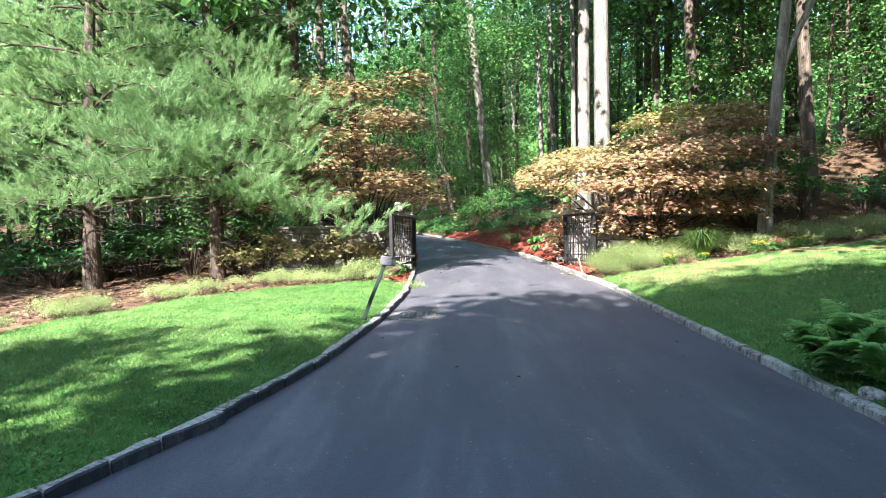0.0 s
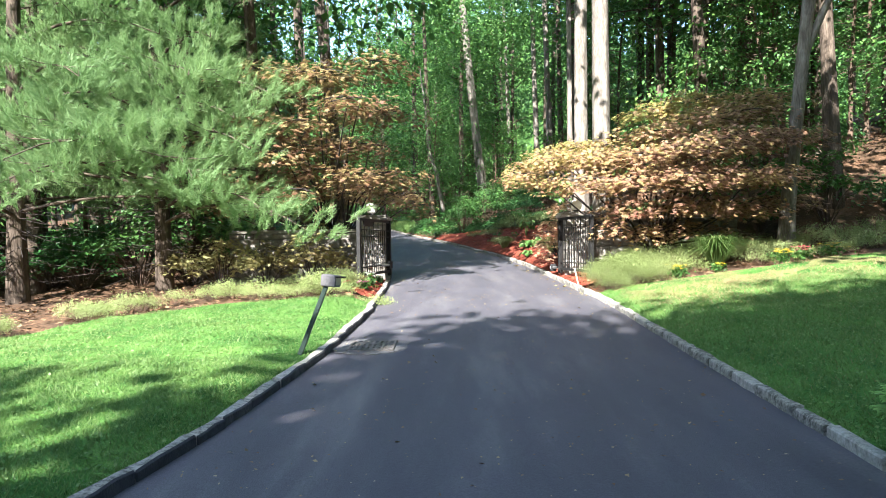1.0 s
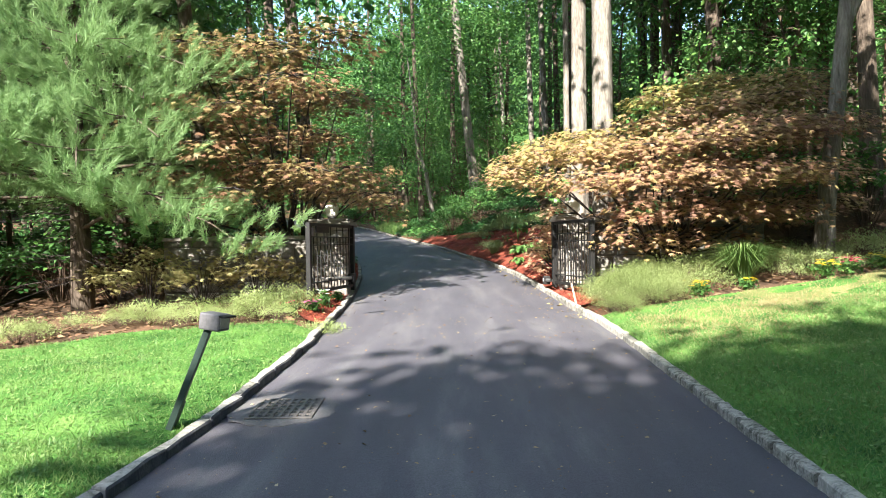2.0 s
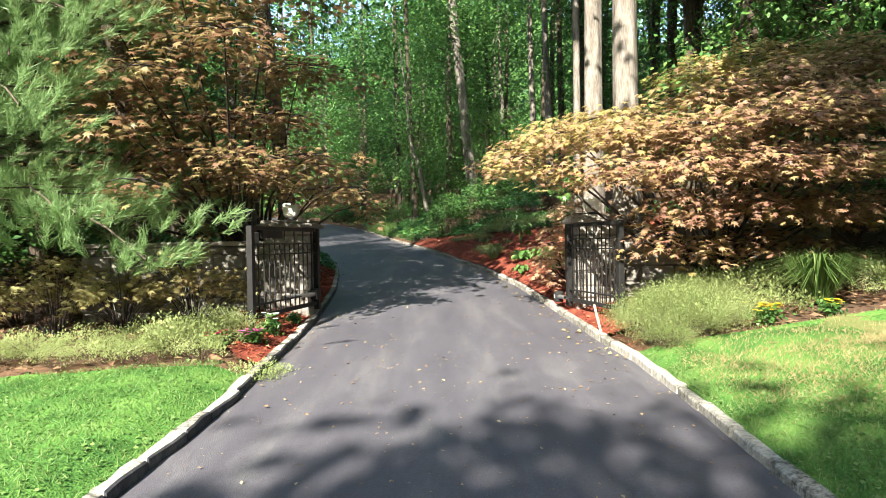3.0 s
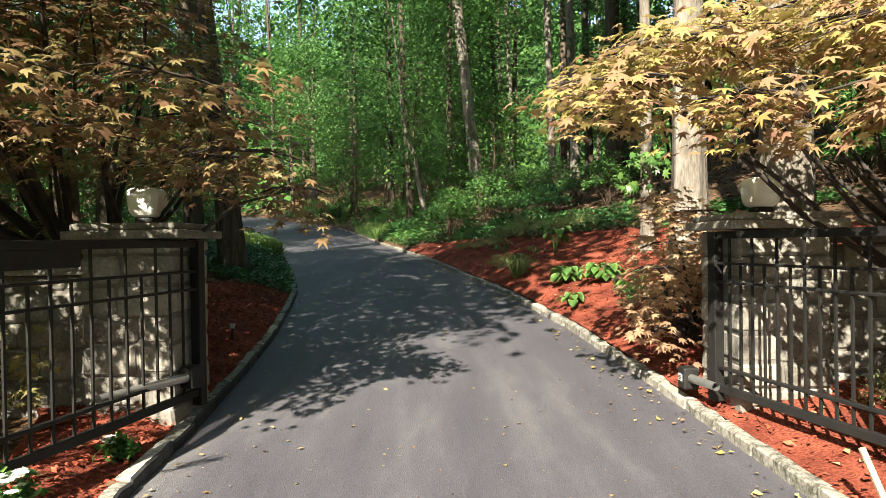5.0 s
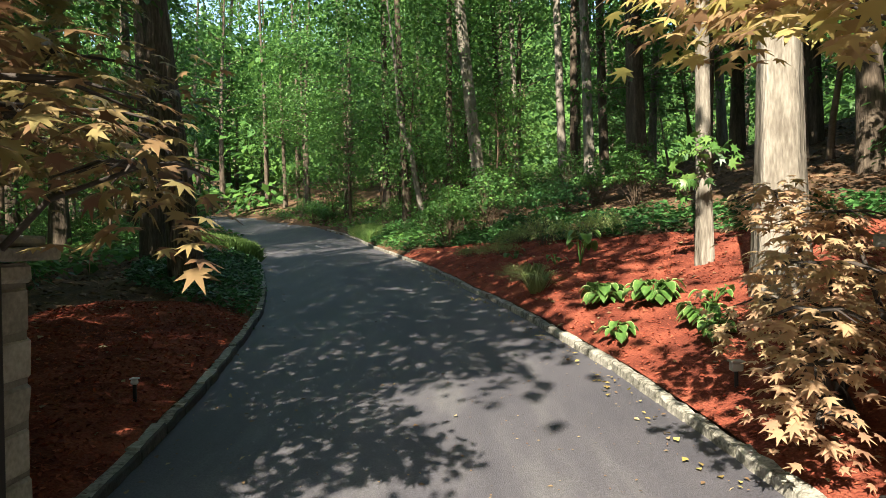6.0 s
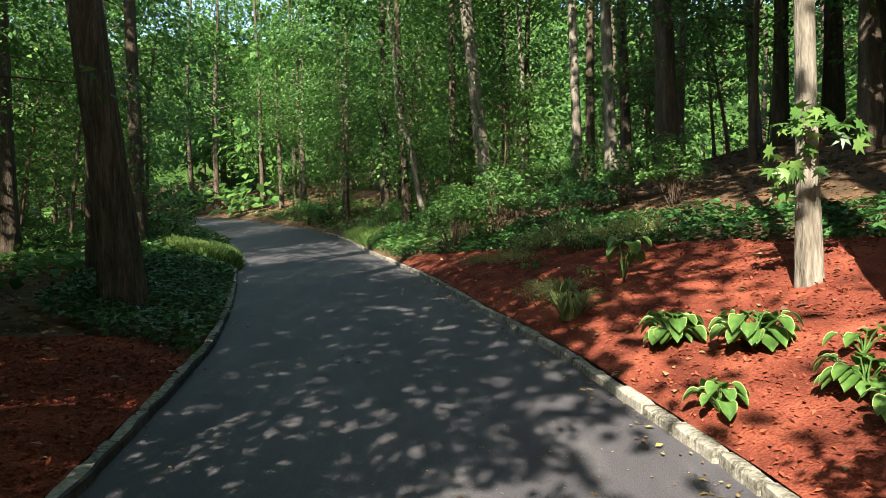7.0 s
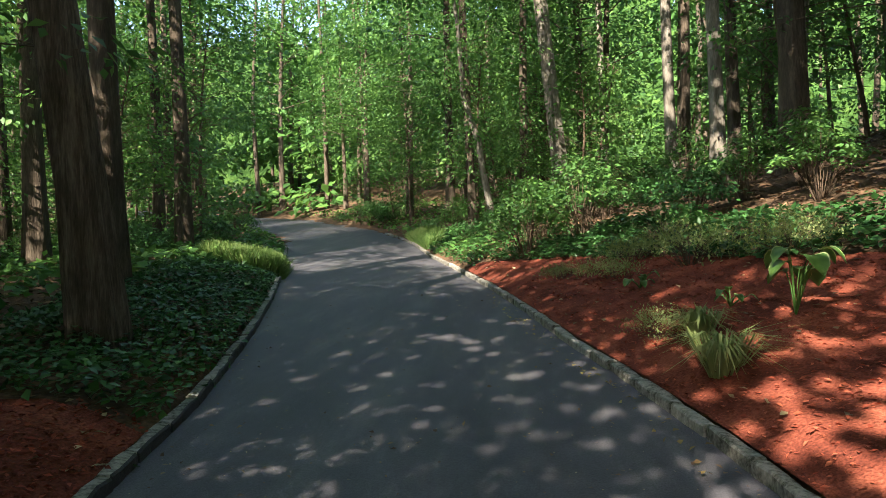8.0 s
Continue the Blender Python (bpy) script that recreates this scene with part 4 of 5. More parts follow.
def pine(seed, height, radius, low, reach, whorls, aimed=(), needles=44, broad=1.25):
    """Trunk, branches and needle sprays of a white pine, layered in flat plumes with gaps between."""
    g = np.random.default_rng(seed)
    wood, crown, dead = Bag(), Bag(), Bag()
    path = trunk_path(g, height, g.normal(0, 0.3, 2), 0.1)
    bark_tube(wood, path, flare(len(path), radius, 0.04), 12)
    arms = []
    for w in range(whorls):
        z = low + (height - low) * (w / whorls)
        for b in range(5):
            arms.append((2 * np.pi * (b + g.uniform(-0.3, 0.3)) / 5 + w * 0.7, z + g.uniform(-0.15, 0.15), reach * (1 - 0.72 * w / whorls) * g.uniform(0.7, 1.05)))
    for a, z, far in arms + list(aimed):
        base = np.array([np.interp(z, path[:, 2], path[:, i]) for i in range(3)])
        out = np.array([math.cos(a), math.sin(a), 0])
        side = np.array([-out[1], out[0], 0])
        s = np.linspace(0, 1, 7)
        line = base + out * far * s[:, None] + np.array([0, 0, 1.0]) * (0.12 * far * np.sin(s * 2.2) - 0.17 * far * s ** 2)[:, None]
        bark_tube(wood, line, 0.032 * (1 - s) + 0.007, 5)
        plumes = [(1.0, 0.0), (0.82, 0.34), (0.80, -0.36), (0.64, 0.5), (0.62, -0.5), (0.66, 0.0), (0.45, 0.3), (0.46, -0.3)]
        for u, off in plumes:
            spot = np.array([np.interp(u - abs(off) * 0.25, s, line[:, i]) for i in range(3)])
            heart = np.array([np.interp(u, s, line[:, i]) for i in range(3)]) + side * off * (0.35 * far + 0.3) + np.array([0, 0, g.uniform(0.0, 0.16)])
            bark_tube(wood, [spot, (spot + heart) / 2 + (0, 0, -0.03), heart], [0.012, 0.009, 0.005], 3)
            away = unit(heart - spot + out * 0.35)
            wide = (0.20 + 0.055 * far) * g.uniform(0.8, 1.2)
            for k in range(15 if z < 5.6 else 9):
                v = g.normal(0, 0.6, 2)
                tip = heart + away * v[0] * wide * 1.25 + np.cross(away, (0, 0, 1)) * v[1] * wide + np.array([0, 0, g.normal(0.05, 0.10)])
                grow = unit(away * 0.8 + np.cross(away, (0, 0, 1)) * v[1] * 0.5 + np.array([0, 0, 0.6]) + g.normal(0, 0.15, 3))
                needle_tuft(g, crown, tip, grow, needles if z < 5.6 else needles // 2, broad)
    for k in range(90):
        z = g.uniform(0.6, low + 0.9)
        base = np.array([np.interp(z, path[:, 2], path[:, i]) for i in range(3)])
        a, far = g.uniform(0, 2 * np.pi), g.uniform(0.5, 2.3)
        end = base + np.array([math.cos(a) * far, math.sin(a) * far, g.uniform(-0.5, 0.15)])
        bark_tube(dead, [base, (base + end) / 2 + g.normal(0, 0.08, 3), end], [0.010, 0.006, 0.002], 3)
    return wood.mesh("trunk", True), crown.mesh("needles"), dead.mesh("dead_branches")


def plant_pine(x, y, meshes, turn, label, size=1.0):
    ob = thing("pine_tree", (x, y, float(soil_z(x, y)) - 0.05), label, "pine tree", "white pines")
    ob.rotation_euler, ob.scale = (0, 0, turn), (size, size, size)
    part("trunk", meshes[0], DARK_BARK, ob)
    part("needles", meshes[1], PINE_NEEDLE, ob)
    tagged(part("dead_branch", meshes[2], DARK_TWIG, ob, "bare brown lower twigs"), kind="stuff")


PINES = [pine(61, 12.5, 0.15, 2.3, 4.3, 9, ((-0.62, 1.45, 4.75), (-0.72, 1.75, 4.2), (-0.80, 2.8, 4.2), (-0.66, 3.8, 4.0), (-1.02, 2.3, 4.3), (-1.35, 2.9, 3.6), (-1.55, 2.5, 4.6), (-1.0, 3.9, 3.9)), 66, 0.62), pine(62, 12.0, 0.17, 1.9, 4.8, 9, (), 50, 0.9), pine(63, 12.0, 0.17, 2.4, 4.4, 9, (), 18, 2.4)]
plant_pine(-5.75, 14.6, PINES[0], 0.0, "white pine with plumes of pale green needles")
plant_pine(-8.4, 13.9, PINES[1], 1.3, "white pine with dead twigs below its green plumes")
plant_pine(-10.8, 16.8, PINES[2], 2.3, "white pine standing deeper in the shade", 1.05)
plant_pine(-7.6, 18.6, PINES[2], 4.0, "white pine standing deeper in the shade", 1.0)


# ---- Japanese maples ----
def layered_maple(seed, pads, foot, leaf, parent, mat, density=250):
    """A low spreading maple: sinuous limbs, and tiers of drooping lobed leaves."""
    g = np.random.default_rng(seed)
    twigs, crown = Bag(), Bag()
    foot = np.asarray(foot, float)
    forks = [np.array([0.42 * math.cos(a), 0.42 * math.sin(a), 1.0 + 0.12 * math.sin(3 * a)]) for a in (0.5, 1.9, 3.3, 4.7, 5.7)]
    low = min(1.0, 0.6 * (min(q[2] for q in pads) - foot[2]))
    forks = [f * (low, low, low) for f in forks]
    for k, fork in enumerate(forks):
        part("stem", Bag().add(*tube([(fork[0] * 0.15, fork[1] * 0.15, -0.15), fork * 0.45 + g.normal(0, 0.05, 3), fork], [0.055, 0.042, 0.034], 9)).mesh("stem", True), DARK_TWIG, parent)
    for n, (cx, cy, cz, r) in enumerate(pads):
        c = np.array([cx, cy, cz]) - foot
        start = min(forks, key=lambda q: np.linalg.norm(q[:2] - c[:2]))
        knee = start * 0.5 + c * 0.5 + g.normal(0, 0.08, 3)
        part("limb", Bag().add(*tube([start, (start + knee) / 2 + g.normal(0, 0.05, 3), knee, (knee + c) / 2 + (0, 0, 0.1), c], [0.030, 0.024, 0.018, 0.012, 0.006], 6)).mesh("limb", True), DARK_TWIG, parent)
        m = int(density * r * r * 3)
        a, u = g.uniform(0, 2 * np.pi, m), np.sqrt(g.random(m))
        edge = 1 + 0.25 * np.sin(3 * a + n) + 0.15 * np.sin(7 * a + 2 * n)
        x, y = np.cos(a) * u * r * edge, np.sin(a) * u * r * edge * 0.85
        tier = g.integers(0, 4, m) * 0.075
        z = 0.08 * r - 0.22 * r * u ** 3 - tier + g.normal(0, 0.035, m) + 0.06 * np.sin(5 * x + n) * np.cos(4 * y)
        at = c + np.column_stack([x, y, z])
        tips = np.column_stack([np.cos(a) * 0.7 + g.normal(0, 0.45, m), np.sin(a) * 0.7 + g.normal(0, 0.45, m), g.normal(-0.30, 0.22, m)])
        ups = np.column_stack([np.cos(a) * 0.4, np.sin(a) * 0.4, np.ones(m)]) + g.normal(0, 0.25, (m, 3)) + 0.3 * np.array(SUN_FROM)
        leaves(crown, at, tips, ups, g.uniform(0.65, 1.2, m) * leaf, MAPLE, 1.1)
        for k in range(8):
            b = g.uniform(0, 2 * np.pi)
            e = c + np.array([math.cos(b) * r * 0.85, math.sin(b) * r * 0.7, -0.14 * r])
            bark_tube(twigs, [c, (c + e) / 2 + (0, 0, 0.03), e], [0.010, 0.007, 0.003], 4)
    tagged(part("twig", twigs.mesh("twig"), DARK_TWIG, parent), kind="stuff")
    part("crown", crown, mat, parent)


def plant_maple(seed, pads, foot, mat, label, leaf=0.082, density=420):
    at = (foot[0], foot[1], float(soil_z(foot[0], foot[1])))
    ob = thing("japanese_maple", at, label, "maple tree", "japanese maples")
    layered_maple(seed, pads, at, leaf, ob, mat, density)


RIGHT_UPPER = [(1.8, 14.4, 3.12, 0.5), (2.35, 14.6, 3.45, 0.7), (1.9, 15.3, 3.35, 0.5), (2.6, 15.6, 3.7, 0.7), (3.3, 16.0, 3.95, 0.7), (3.2, 14.0, 3.4, 0.85), (3.9, 13.6, 3.38, 0.85), (4.7, 13.5, 3.5, 0.9), (5.5, 13.8, 3.65, 0.95), (6.3, 14.2, 3.85, 0.95), (7.2, 14.7, 3.9, 0.9), (3.35, 14.8, 3.75, 0.7), (4.5, 14.7, 4.0, 0.85), (5.5, 14.9, 4.3, 0.9), (5.0, 16.1, 4.75, 0.8), (6.0, 16.0, 4.95, 0.95), (7.2, 15.6, 4.9, 0.9), (6.7, 15.2, 4.5, 0.9)]
RIGHT_MIDDLE = [(2.3, 14.1, 2.95, 0.4), (3.0, 13.6, 2.92, 0.7), (3.8, 13.25, 2.9, 0.75), (4.7, 13.25, 2.95, 0.75), (5.6, 13.6, 3.0, 0.85), (6.6, 14.2, 3.05, 0.85), (4.2, 14.3, 3.1, 0.8), (5.2, 14.6, 3.2, 0.8)]
RIGHT_LOWER = [(3.7, 13.6, 2.42, 0.6), (4.6, 13.7, 2.45, 0.65), (5.5, 14.0, 2.5, 0.7), (6.4, 14.5, 2.4, 0.7), (7.4, 15.0, 2.6, 0.7), (3.4, 13.65, 2.05, 0.36), (4.1, 13.9, 1.95, 0.45), (5.0, 14.2, 2.0, 0.4), (5.9, 14.6, 1.9, 0.45)]
plant_maple(71, RIGHT_UPPER + RIGHT_MIDDLE + RIGHT_LOWER, (4.6, 15.0), RED_MAPLE, "spreading japanese maple with bronze and yellow leaves", 0.094, 360)
LEFT_UPPER = [(-4.2, 16.2, 5.9, 1.1), (-2.6, 16.4, 5.8, 1.1), (-3.3, 15.2, 5.0, 1.1), (-2.2, 13.3, 5.0, 0.85), (-3.3, 13.4, 5.1, 0.85), (-1.2, 13.7, 5.3, 0.85), (-2.0, 16.0, 4.8, 1.0), (-1.2, 15.0, 4.6, 0.9), (-2.6, 17.3, 4.4, 1.0), (-1.5, 12.8, 4.35, 0.75), (-2.5, 12.7, 3.95, 0.75), (-3.8, 14.4, 4.2, 1.1), (-1.7, 15.0, 3.9, 0.9), (-2.6, 14.5, 3.8, 1.0)]
LEFT_LOWER = [(-1.3, 16.0, 3.3, 0.7), (-0.9, 14.3, 3.2, 0.7), (-2.3, 13.7, 3.2, 0.85), (-4.4, 14.8, 3.2, 0.8), (-1.6, 13.5, 3.1, 0.75), (-1.9, 14.8, 3.0, 0.8), (-3.1, 14.6, 3.0, 0.9), (-0.55, 14.6, 2.78, 0.45), (-0.85, 15.3, 2.85, 0.6), (-0.28, 14.85, 2.55, 0.3), (-2.75, 12.7, 3.4, 0.6), (-2.35, 12.5, 2.7, 0.4), (-4.4, 14.4, 2.6, 0.5), (-3.0, 16.5, 3.2, 1.0), (-2.0, 16.8, 3.0, 0.8), (-4.0, 16.1, 2.8, 0.9), (-3.0, 16.2, 2.4, 0.7)]
plant_maple(72, LEFT_UPPER + LEFT_LOWER, (-2.5, 16.4), DUSK_MAPLE, "spreading japanese maple with maroon and ochre leaves", 0.096, 195)
BED_PADS = [(2.42, 15.72, 1.95, 0.26), (2.40, 15.72, 1.70, 0.26), (2.46, 15.78, 1.46, 0.22), (2.75, 16.25, 2.15, 0.40), (3.15, 16.75, 2.45, 0.45), (2.75, 16.7, 1.9, 0.36), (3.35, 16.9, 2.05, 0.42), (2.95, 17.1, 2.6, 0.36), (3.0, 16.5, 1.75, 0.3)]
plant_maple(73, BED_PADS, (3.0, 16.55), PEACH_MAPLE, "young japanese maple with peach leaves behind the pillar", 0.09, 420)


# ---- the wood ----
def wood_spots(n, x0, x1, y0, y1, gap, seed, clear):
    r = random.Random(seed)
    spots = []
    for _ in range(n * 30):
        x, y = r.uniform(x0, x1), r.uniform(y0, y1)
        if clear(x, y) and all((x - a) ** 2 + (y - b) ** 2 > gap * gap for a, b in spots):
            spots.append((x, y))
            if len(spots) == n:
                break
    return spots


def off_road(margin):
    def clear(x, y):
        return float(outside(x, y)) > margin and not (y < 14 and -8 < x < 12) and not (x < -1 and x > -9 and y < 16)
    return clear


r9 = random.Random(9)
TALL = canopy_tree(16, 21, 0.19, 10.5, 4.4, 66, 56, 0.25)
CANOPY += [SLIM, TALL]
near_left = [(-12.5, 20.5), (-13.6, 30.4), (-8.6, 33.0), (-11.5, 36.5), (-12.5, 25.5)]
near_right = [(10.0, 21.8), (11.4, 20.4), (13.2, 17.2), (0.8, 41.4), (-2.2, 42.0), (13.0, 29.0), (14.5, 22.0), (12.6, 25.2), (16.0, 17.0), (7.4, 22.6), (9.4, 27.6), (10.6, 31.0), (3.4, 45.5), (8.4, 37.4)]
deep_wood = wood_spots(10, -30, -11, 24, 42, 3.6, 1, off_road(3.0)) + wood_spots(12, 13, 32, 24, 50, 3.6, 2, off_road(3.4)) + wood_spots(30, -28, 5, 43, 68, 3.0, 5, off_road(2.2)) + wood_spots(10, 8, 24, 15, 24, 3.0, 6, off_road(4.0)) + wood_spots(5, -24, -9, 13, 24, 3.2, 8, off_road(4.0))
for n, (x, y) in enumerate(near_left + near_right + deep_wood):
    k = 5 if n < 9 else r9.choice((0, 1, 3)) if n < 20 else r9.randrange(5)
    bark = DARK_BARK if n < 20 else r9.choice((PALE_BARK, DARK_BARK, DARK_BARK))
    plant_tree("tree", x, y, CANOPY[k], bark, OAK_LEAF, "tall slender woodland tree with a leafy crown", "woodland trees", r9.uniform(0, 6.28), r9.uniform(0.9, 1.15))


def sunny(x, y):
    """The lane along which the sun reaches the two grassy patches by the driveway."""
    return 20 < y < 40 and (abs(x + 4.7 + 0.371 * (30.4 - y)) < 1.9 or abs(x + 3.4 + 0.371 * (39.0 - y)) < 1.7)


low_wood = wood_spots(22, -18, -4, 19, 44, 1.7, 3, lambda x, y: off_road(2.2)(x, y) and not sunny(x, y)) + wood_spots(10, -2, 4, 37, 46, 1.7, 4, off_road(2.2)) + wood_spots(14, 5.5, 16, 27, 46, 1.9, 14, off_road(2.2)) + wood_spots(26, -26, 3, 42, 62, 1.9, 7, off_road(1.4)) + wood_spots(12, 6.8, 13, 18, 25, 1.6, 15, off_road(4.0)) + wood_spots(12, 7.5, 20, 15.5, 24, 1.9, 10, off_road(4.0)) + wood_spots(8, -14, -8, 15, 20, 1.8, 12, off_road(4.0))
for x, y in low_wood:
    k = r9.randrange(4)
    plant_tree("understory_tree", x, y, UNDER[k], TWIG, YOUNG_LEAF, "young understory tree with layered sprays of green leaves", "understory trees", r9.uniform(0, 6.28), r9.uniform(0.85, 1.2))
# broad crowns over the driveway
LEANING = canopy_tree(27, 12.5, 0.15, 6.0, 4.3, 96, 80, 0.25, (0.5, -3.6))
plant_tree("tree", -3.9, 15.9, LEANING, DARK_BARK, OAK_LEAF, "leafy tree leaning over the driveway behind the wall", "driveway trees", 0.0, 1.0)
for x, y, s in ((-15.6, 46.5, 0.95), (-5.6, 51.5, 1.0), (-9.6, 58.0, 1.05)):
    plant_tree("tree", x, y, CANOPY[0], DARK_BARK, OAK_LEAF, "tall slender woodland tree with a leafy crown", "woodland trees", x, s)
# added tree; its crown, out of view, dapples the driveway past the gate
DAPPLE = canopy_tree(31, 14.5, 0.15, 9.0, 3.6, 60, 46, 0.2, (1.2, -3.4))
plant_tree("tree", -6.2, 16.8, DAPPLE, DARK_BARK, OAK_LEAF, "tall leaning tree added to dapple the driveway, crown out of view", "driveway trees", 0.0, 1.0)
# unseen trees behind the first eye, whose shade lies over the near lawn and driveway
SHADE = [canopy_tree(18, 15, 0.2, 5.5, 4.0, 100, 80, 0.38), canopy_tree(19, 15.5, 0.22, 6.0, 4.0, 100, 80, 0.38)]
# the last three stand out of view to the sides, added to darken the woods
for n, (x, y) in enumerate(((-4.4, -11.6), (-2.6, -9.4), (0.4, -9.2), (5.4, -8.4), (13.5, 8.0), (14.5, 2.8), (-18.5, 3.0))):
    plant_tree("tree", x, y, SHADE[n % 2], DARK_BARK, OAK_LEAF, "tall dense-crowned tree out of view, placed for its shade", "shade trees", x, 1.14)
# added out of view so its crown keeps sun off the right maple and border
OVERHEAD = canopy_tree(29, 14, 0.2, 8.6, 3.4, 110, 50, 0.3, (-4.6, -1.0))
plant_tree("tree", 7.9, 6.2, OVERHEAD, DARK_BARK, OAK_LEAF, "unseen leafy tree leaning over the lawn, added to shade the maple", "shade trees", 0.0, 1.0)
# two more out of view, added to fill the shade on driveway and left lawn
NARROW = canopy_tree(28, 16.5, 0.2, 6.5, 2.0, 80, 64, 0.36)
for x, y, size in ((-5.4, -8.6, 1.0), (-8.6, -5.4, 0.72)):
    plant_tree("tree", x, y, NARROW, DARK_BARK, OAK_LEAF, "unseen narrow dense-crowned tree placed to shade driveway and lawn", "shade trees", x + 5.4, size)


# far belt of woodland
def far_wood():
    g = np.random.default_rng(90)
    crown, wood = Bag(), Bag()
    n = 400
    a = g.uniform(-1.75, 1.75, n)
    a = a[(a < 0.17) | (a > 0.23)]
    n = len(a)
    dist = g.uniform(50, 88, n)
    x, y = np.sin(a) * dist - 4, np.cos(a) * dist + 14
    base = ground_z(x, y)
    for i in range(n):
        v, q = tube([(x[i], y[i], base[i] - 0.5), (x[i] + g.normal(0, 0.4), y[i], base[i] + 9), (x[i] + g.normal(0, 0.8), y[i], base[i] + 24)], [0.22, 0.16, 0.06], 5)
        if i % 2:
            wood.add(v, q)
        for _ in range(8):
            c = (x[i] + g.normal(0, 1.6), y[i] + g.normal(0, 1.6), base[i] + 30 * g.random() ** 1.2)
            at, tips, ups = scatter(g, 36, c, (3.0, 3.0, 1.1), 0.4)
            leaves(crown, at, tips, ups, g.uniform(0.6, 1.15, 36), OVAL, 1.1)
    stuff("far_trunks", wood, DARK_BARK, "dark trunks of the distant wood", "wood")
    stuff("far_foliage", crown, OAK_LEAF, "green foliage of the distant wood", "wood")


far_wood()


def treeline():
    """A lumpy ridge of distant canopy that closes the horizon."""
    g = np.random.default_rng(93)
    n, rows = 220, 9
    a = np.linspace(-np.pi, np.pi, n)
    top = 40 + 5 * np.sin(a * 5 + 1) + 3 * np.sin(a * 13) + g.normal(0, 1.2, n)
    verts = []
    for k in range(rows):
        s = k / (rows - 1)
        dist = 118 + 7 * s ** 2 + g.normal(0, 1.5, n)
        x, y = np.sin(a) * dist - 4, np.cos(a) * dist + 14
        verts.append(np.column_stack([x, y, -12 + (top + 16) * s + g.normal(0, 0.5, n)]))
    v = np.stack(verts, 0)
    v[:, -1] = v[:, 0]
    i, j = np.meshgrid(np.arange(rows - 1), np.arange(n - 1), indexing="ij")
    q = np.stack([i * n + j, i * n + j + 1, (i + 1) * n + j + 1, (i + 1) * n + j], -1).reshape(-1, 4)
    tagged(part("backdrop", Bag().add(v, q), DISTANCE), "dark green canopy of the distant wooded ridge", "wooded ridge", kind="structure")


treeline()


# ---- low planting ----
def shrub_meshes(seed, high, wide, stems, per, leaf, shape=OVAL, stemr=0.010, flat=0.5, slim=1.1):
    g = np.random.default_rng(seed)
    wood, crown = Bag(), Bag()
    for k in range(stems):
        a = g.uniform(0, 2 * np.pi)
        far = wide * math.sqrt(g.random())
        end = np.array([math.cos(a) * far, math.sin(a) * far, high * g.uniform(0.55, 1.0) * (1.05 - 0.5 * (far / wide) ** 2)])
        bark_tube(wood, [(end[0] * 0.12, end[1] * 0.12, -0.05), (end[0] * 0.5, end[1] * 0.5, end[2] * 0.62), end], [stemr, stemr * 0.7, stemr * 0.3], 3)
        r = wide * 0.30
        at, tips, ups = scatter(g, per, end, (r, r, r * flat), 0.3)
        at[:, 2] = np.maximum(at[:, 2], 0.02)
        tips[:, 2] += 1.1 if slim < 1 else 0
        leaves(crown, at, tips, ups, g.uniform(0.6, 1.25, per) * leaf, shape, slim)
    return wood.mesh("stems", True), crown.mesh("foliage")


def plant(name, x, y, meshes, mat, label, category, group, turn, size=1.0, stem=None):
    ob = thing(name, (x, y, float(soil_z(x, y))), label, category, group)
    ob.rotation_euler, ob.scale = (0, 0, turn), (size, size, size)
    tagged(part("stem", meshes[0], stem or TWIG, ob), kind="stuff")
    part("foliage", meshes[1], mat, ob)
    return ob


SHRUBS = [shrub_meshes(101, 1.1, 0.8, 30, 24, 0.12), shrub_meshes(102, 0.8, 0.9, 30, 24, 0.11), shrub_meshes(103, 1.6, 0.9, 34, 24, 0.12)]
for x, y in wood_spots(46, -4, 6, 26.5, 42, 0.9, 20, lambda x, y: float(outside(x, y)) > 0.9 and not bool(in_right_mulch(x, y)) and not sunny(x, y) and x < 2.0 + 0.12 * (42 - y) + 2) + wood_spots(30, -14, -4, 23, 44, 1.0, 21, lambda x, y: float(outside(x, y)) > 1.9 and x < -4.6 and not sunny(x, y)) + wood_spots(20, -30, -6, 44, 66, 1.4, 22, lambda x, y: float(outside(x, y)) > 0.9) + wood_spots(14, -17, -6, 45, 58, 1.1, 25, lambda x, y: 0.5 < float(outside(x, y)) < 3.5) + wood_spots(16, 7.2, 16, 15.6, 22, 1.3, 23, lambda x, y: True) + wood_spots(10, -12, -4.6, 15.5, 21, 1.2, 24, lambda x, y: True):
    k = r9.randrange(3)
    plant("shrub", x, y, SHRUBS[k], r9.choice((YOUNG_LEAF, OAK_LEAF, IVY)), "leafy green woodland shrub on the forest floor", "shrub", "woodland shrubs", r9.uniform(0, 6.28), r9.uniform(0.55, 1.0))

for x, y in ((-6.8, 15.6), (-7.9, 15.2), (-8.9, 15.6), (-9.9, 14.8), (-10.8, 15.4), (-6.2, 16.6), (-9.3, 17.2), (-11.8, 14.2), (-7.2, 17.6), (-12.6, 16.0)):
    plant("shrub", x, y, SHRUBS[r9.randrange(3)], r9.choice((IVY, OAK_LEAF)), "dark twiggy brush in the shade of the pines", "shrub", "brush under the pines", r9.uniform(0, 6.28), r9.uniform(0.9, 1.25))


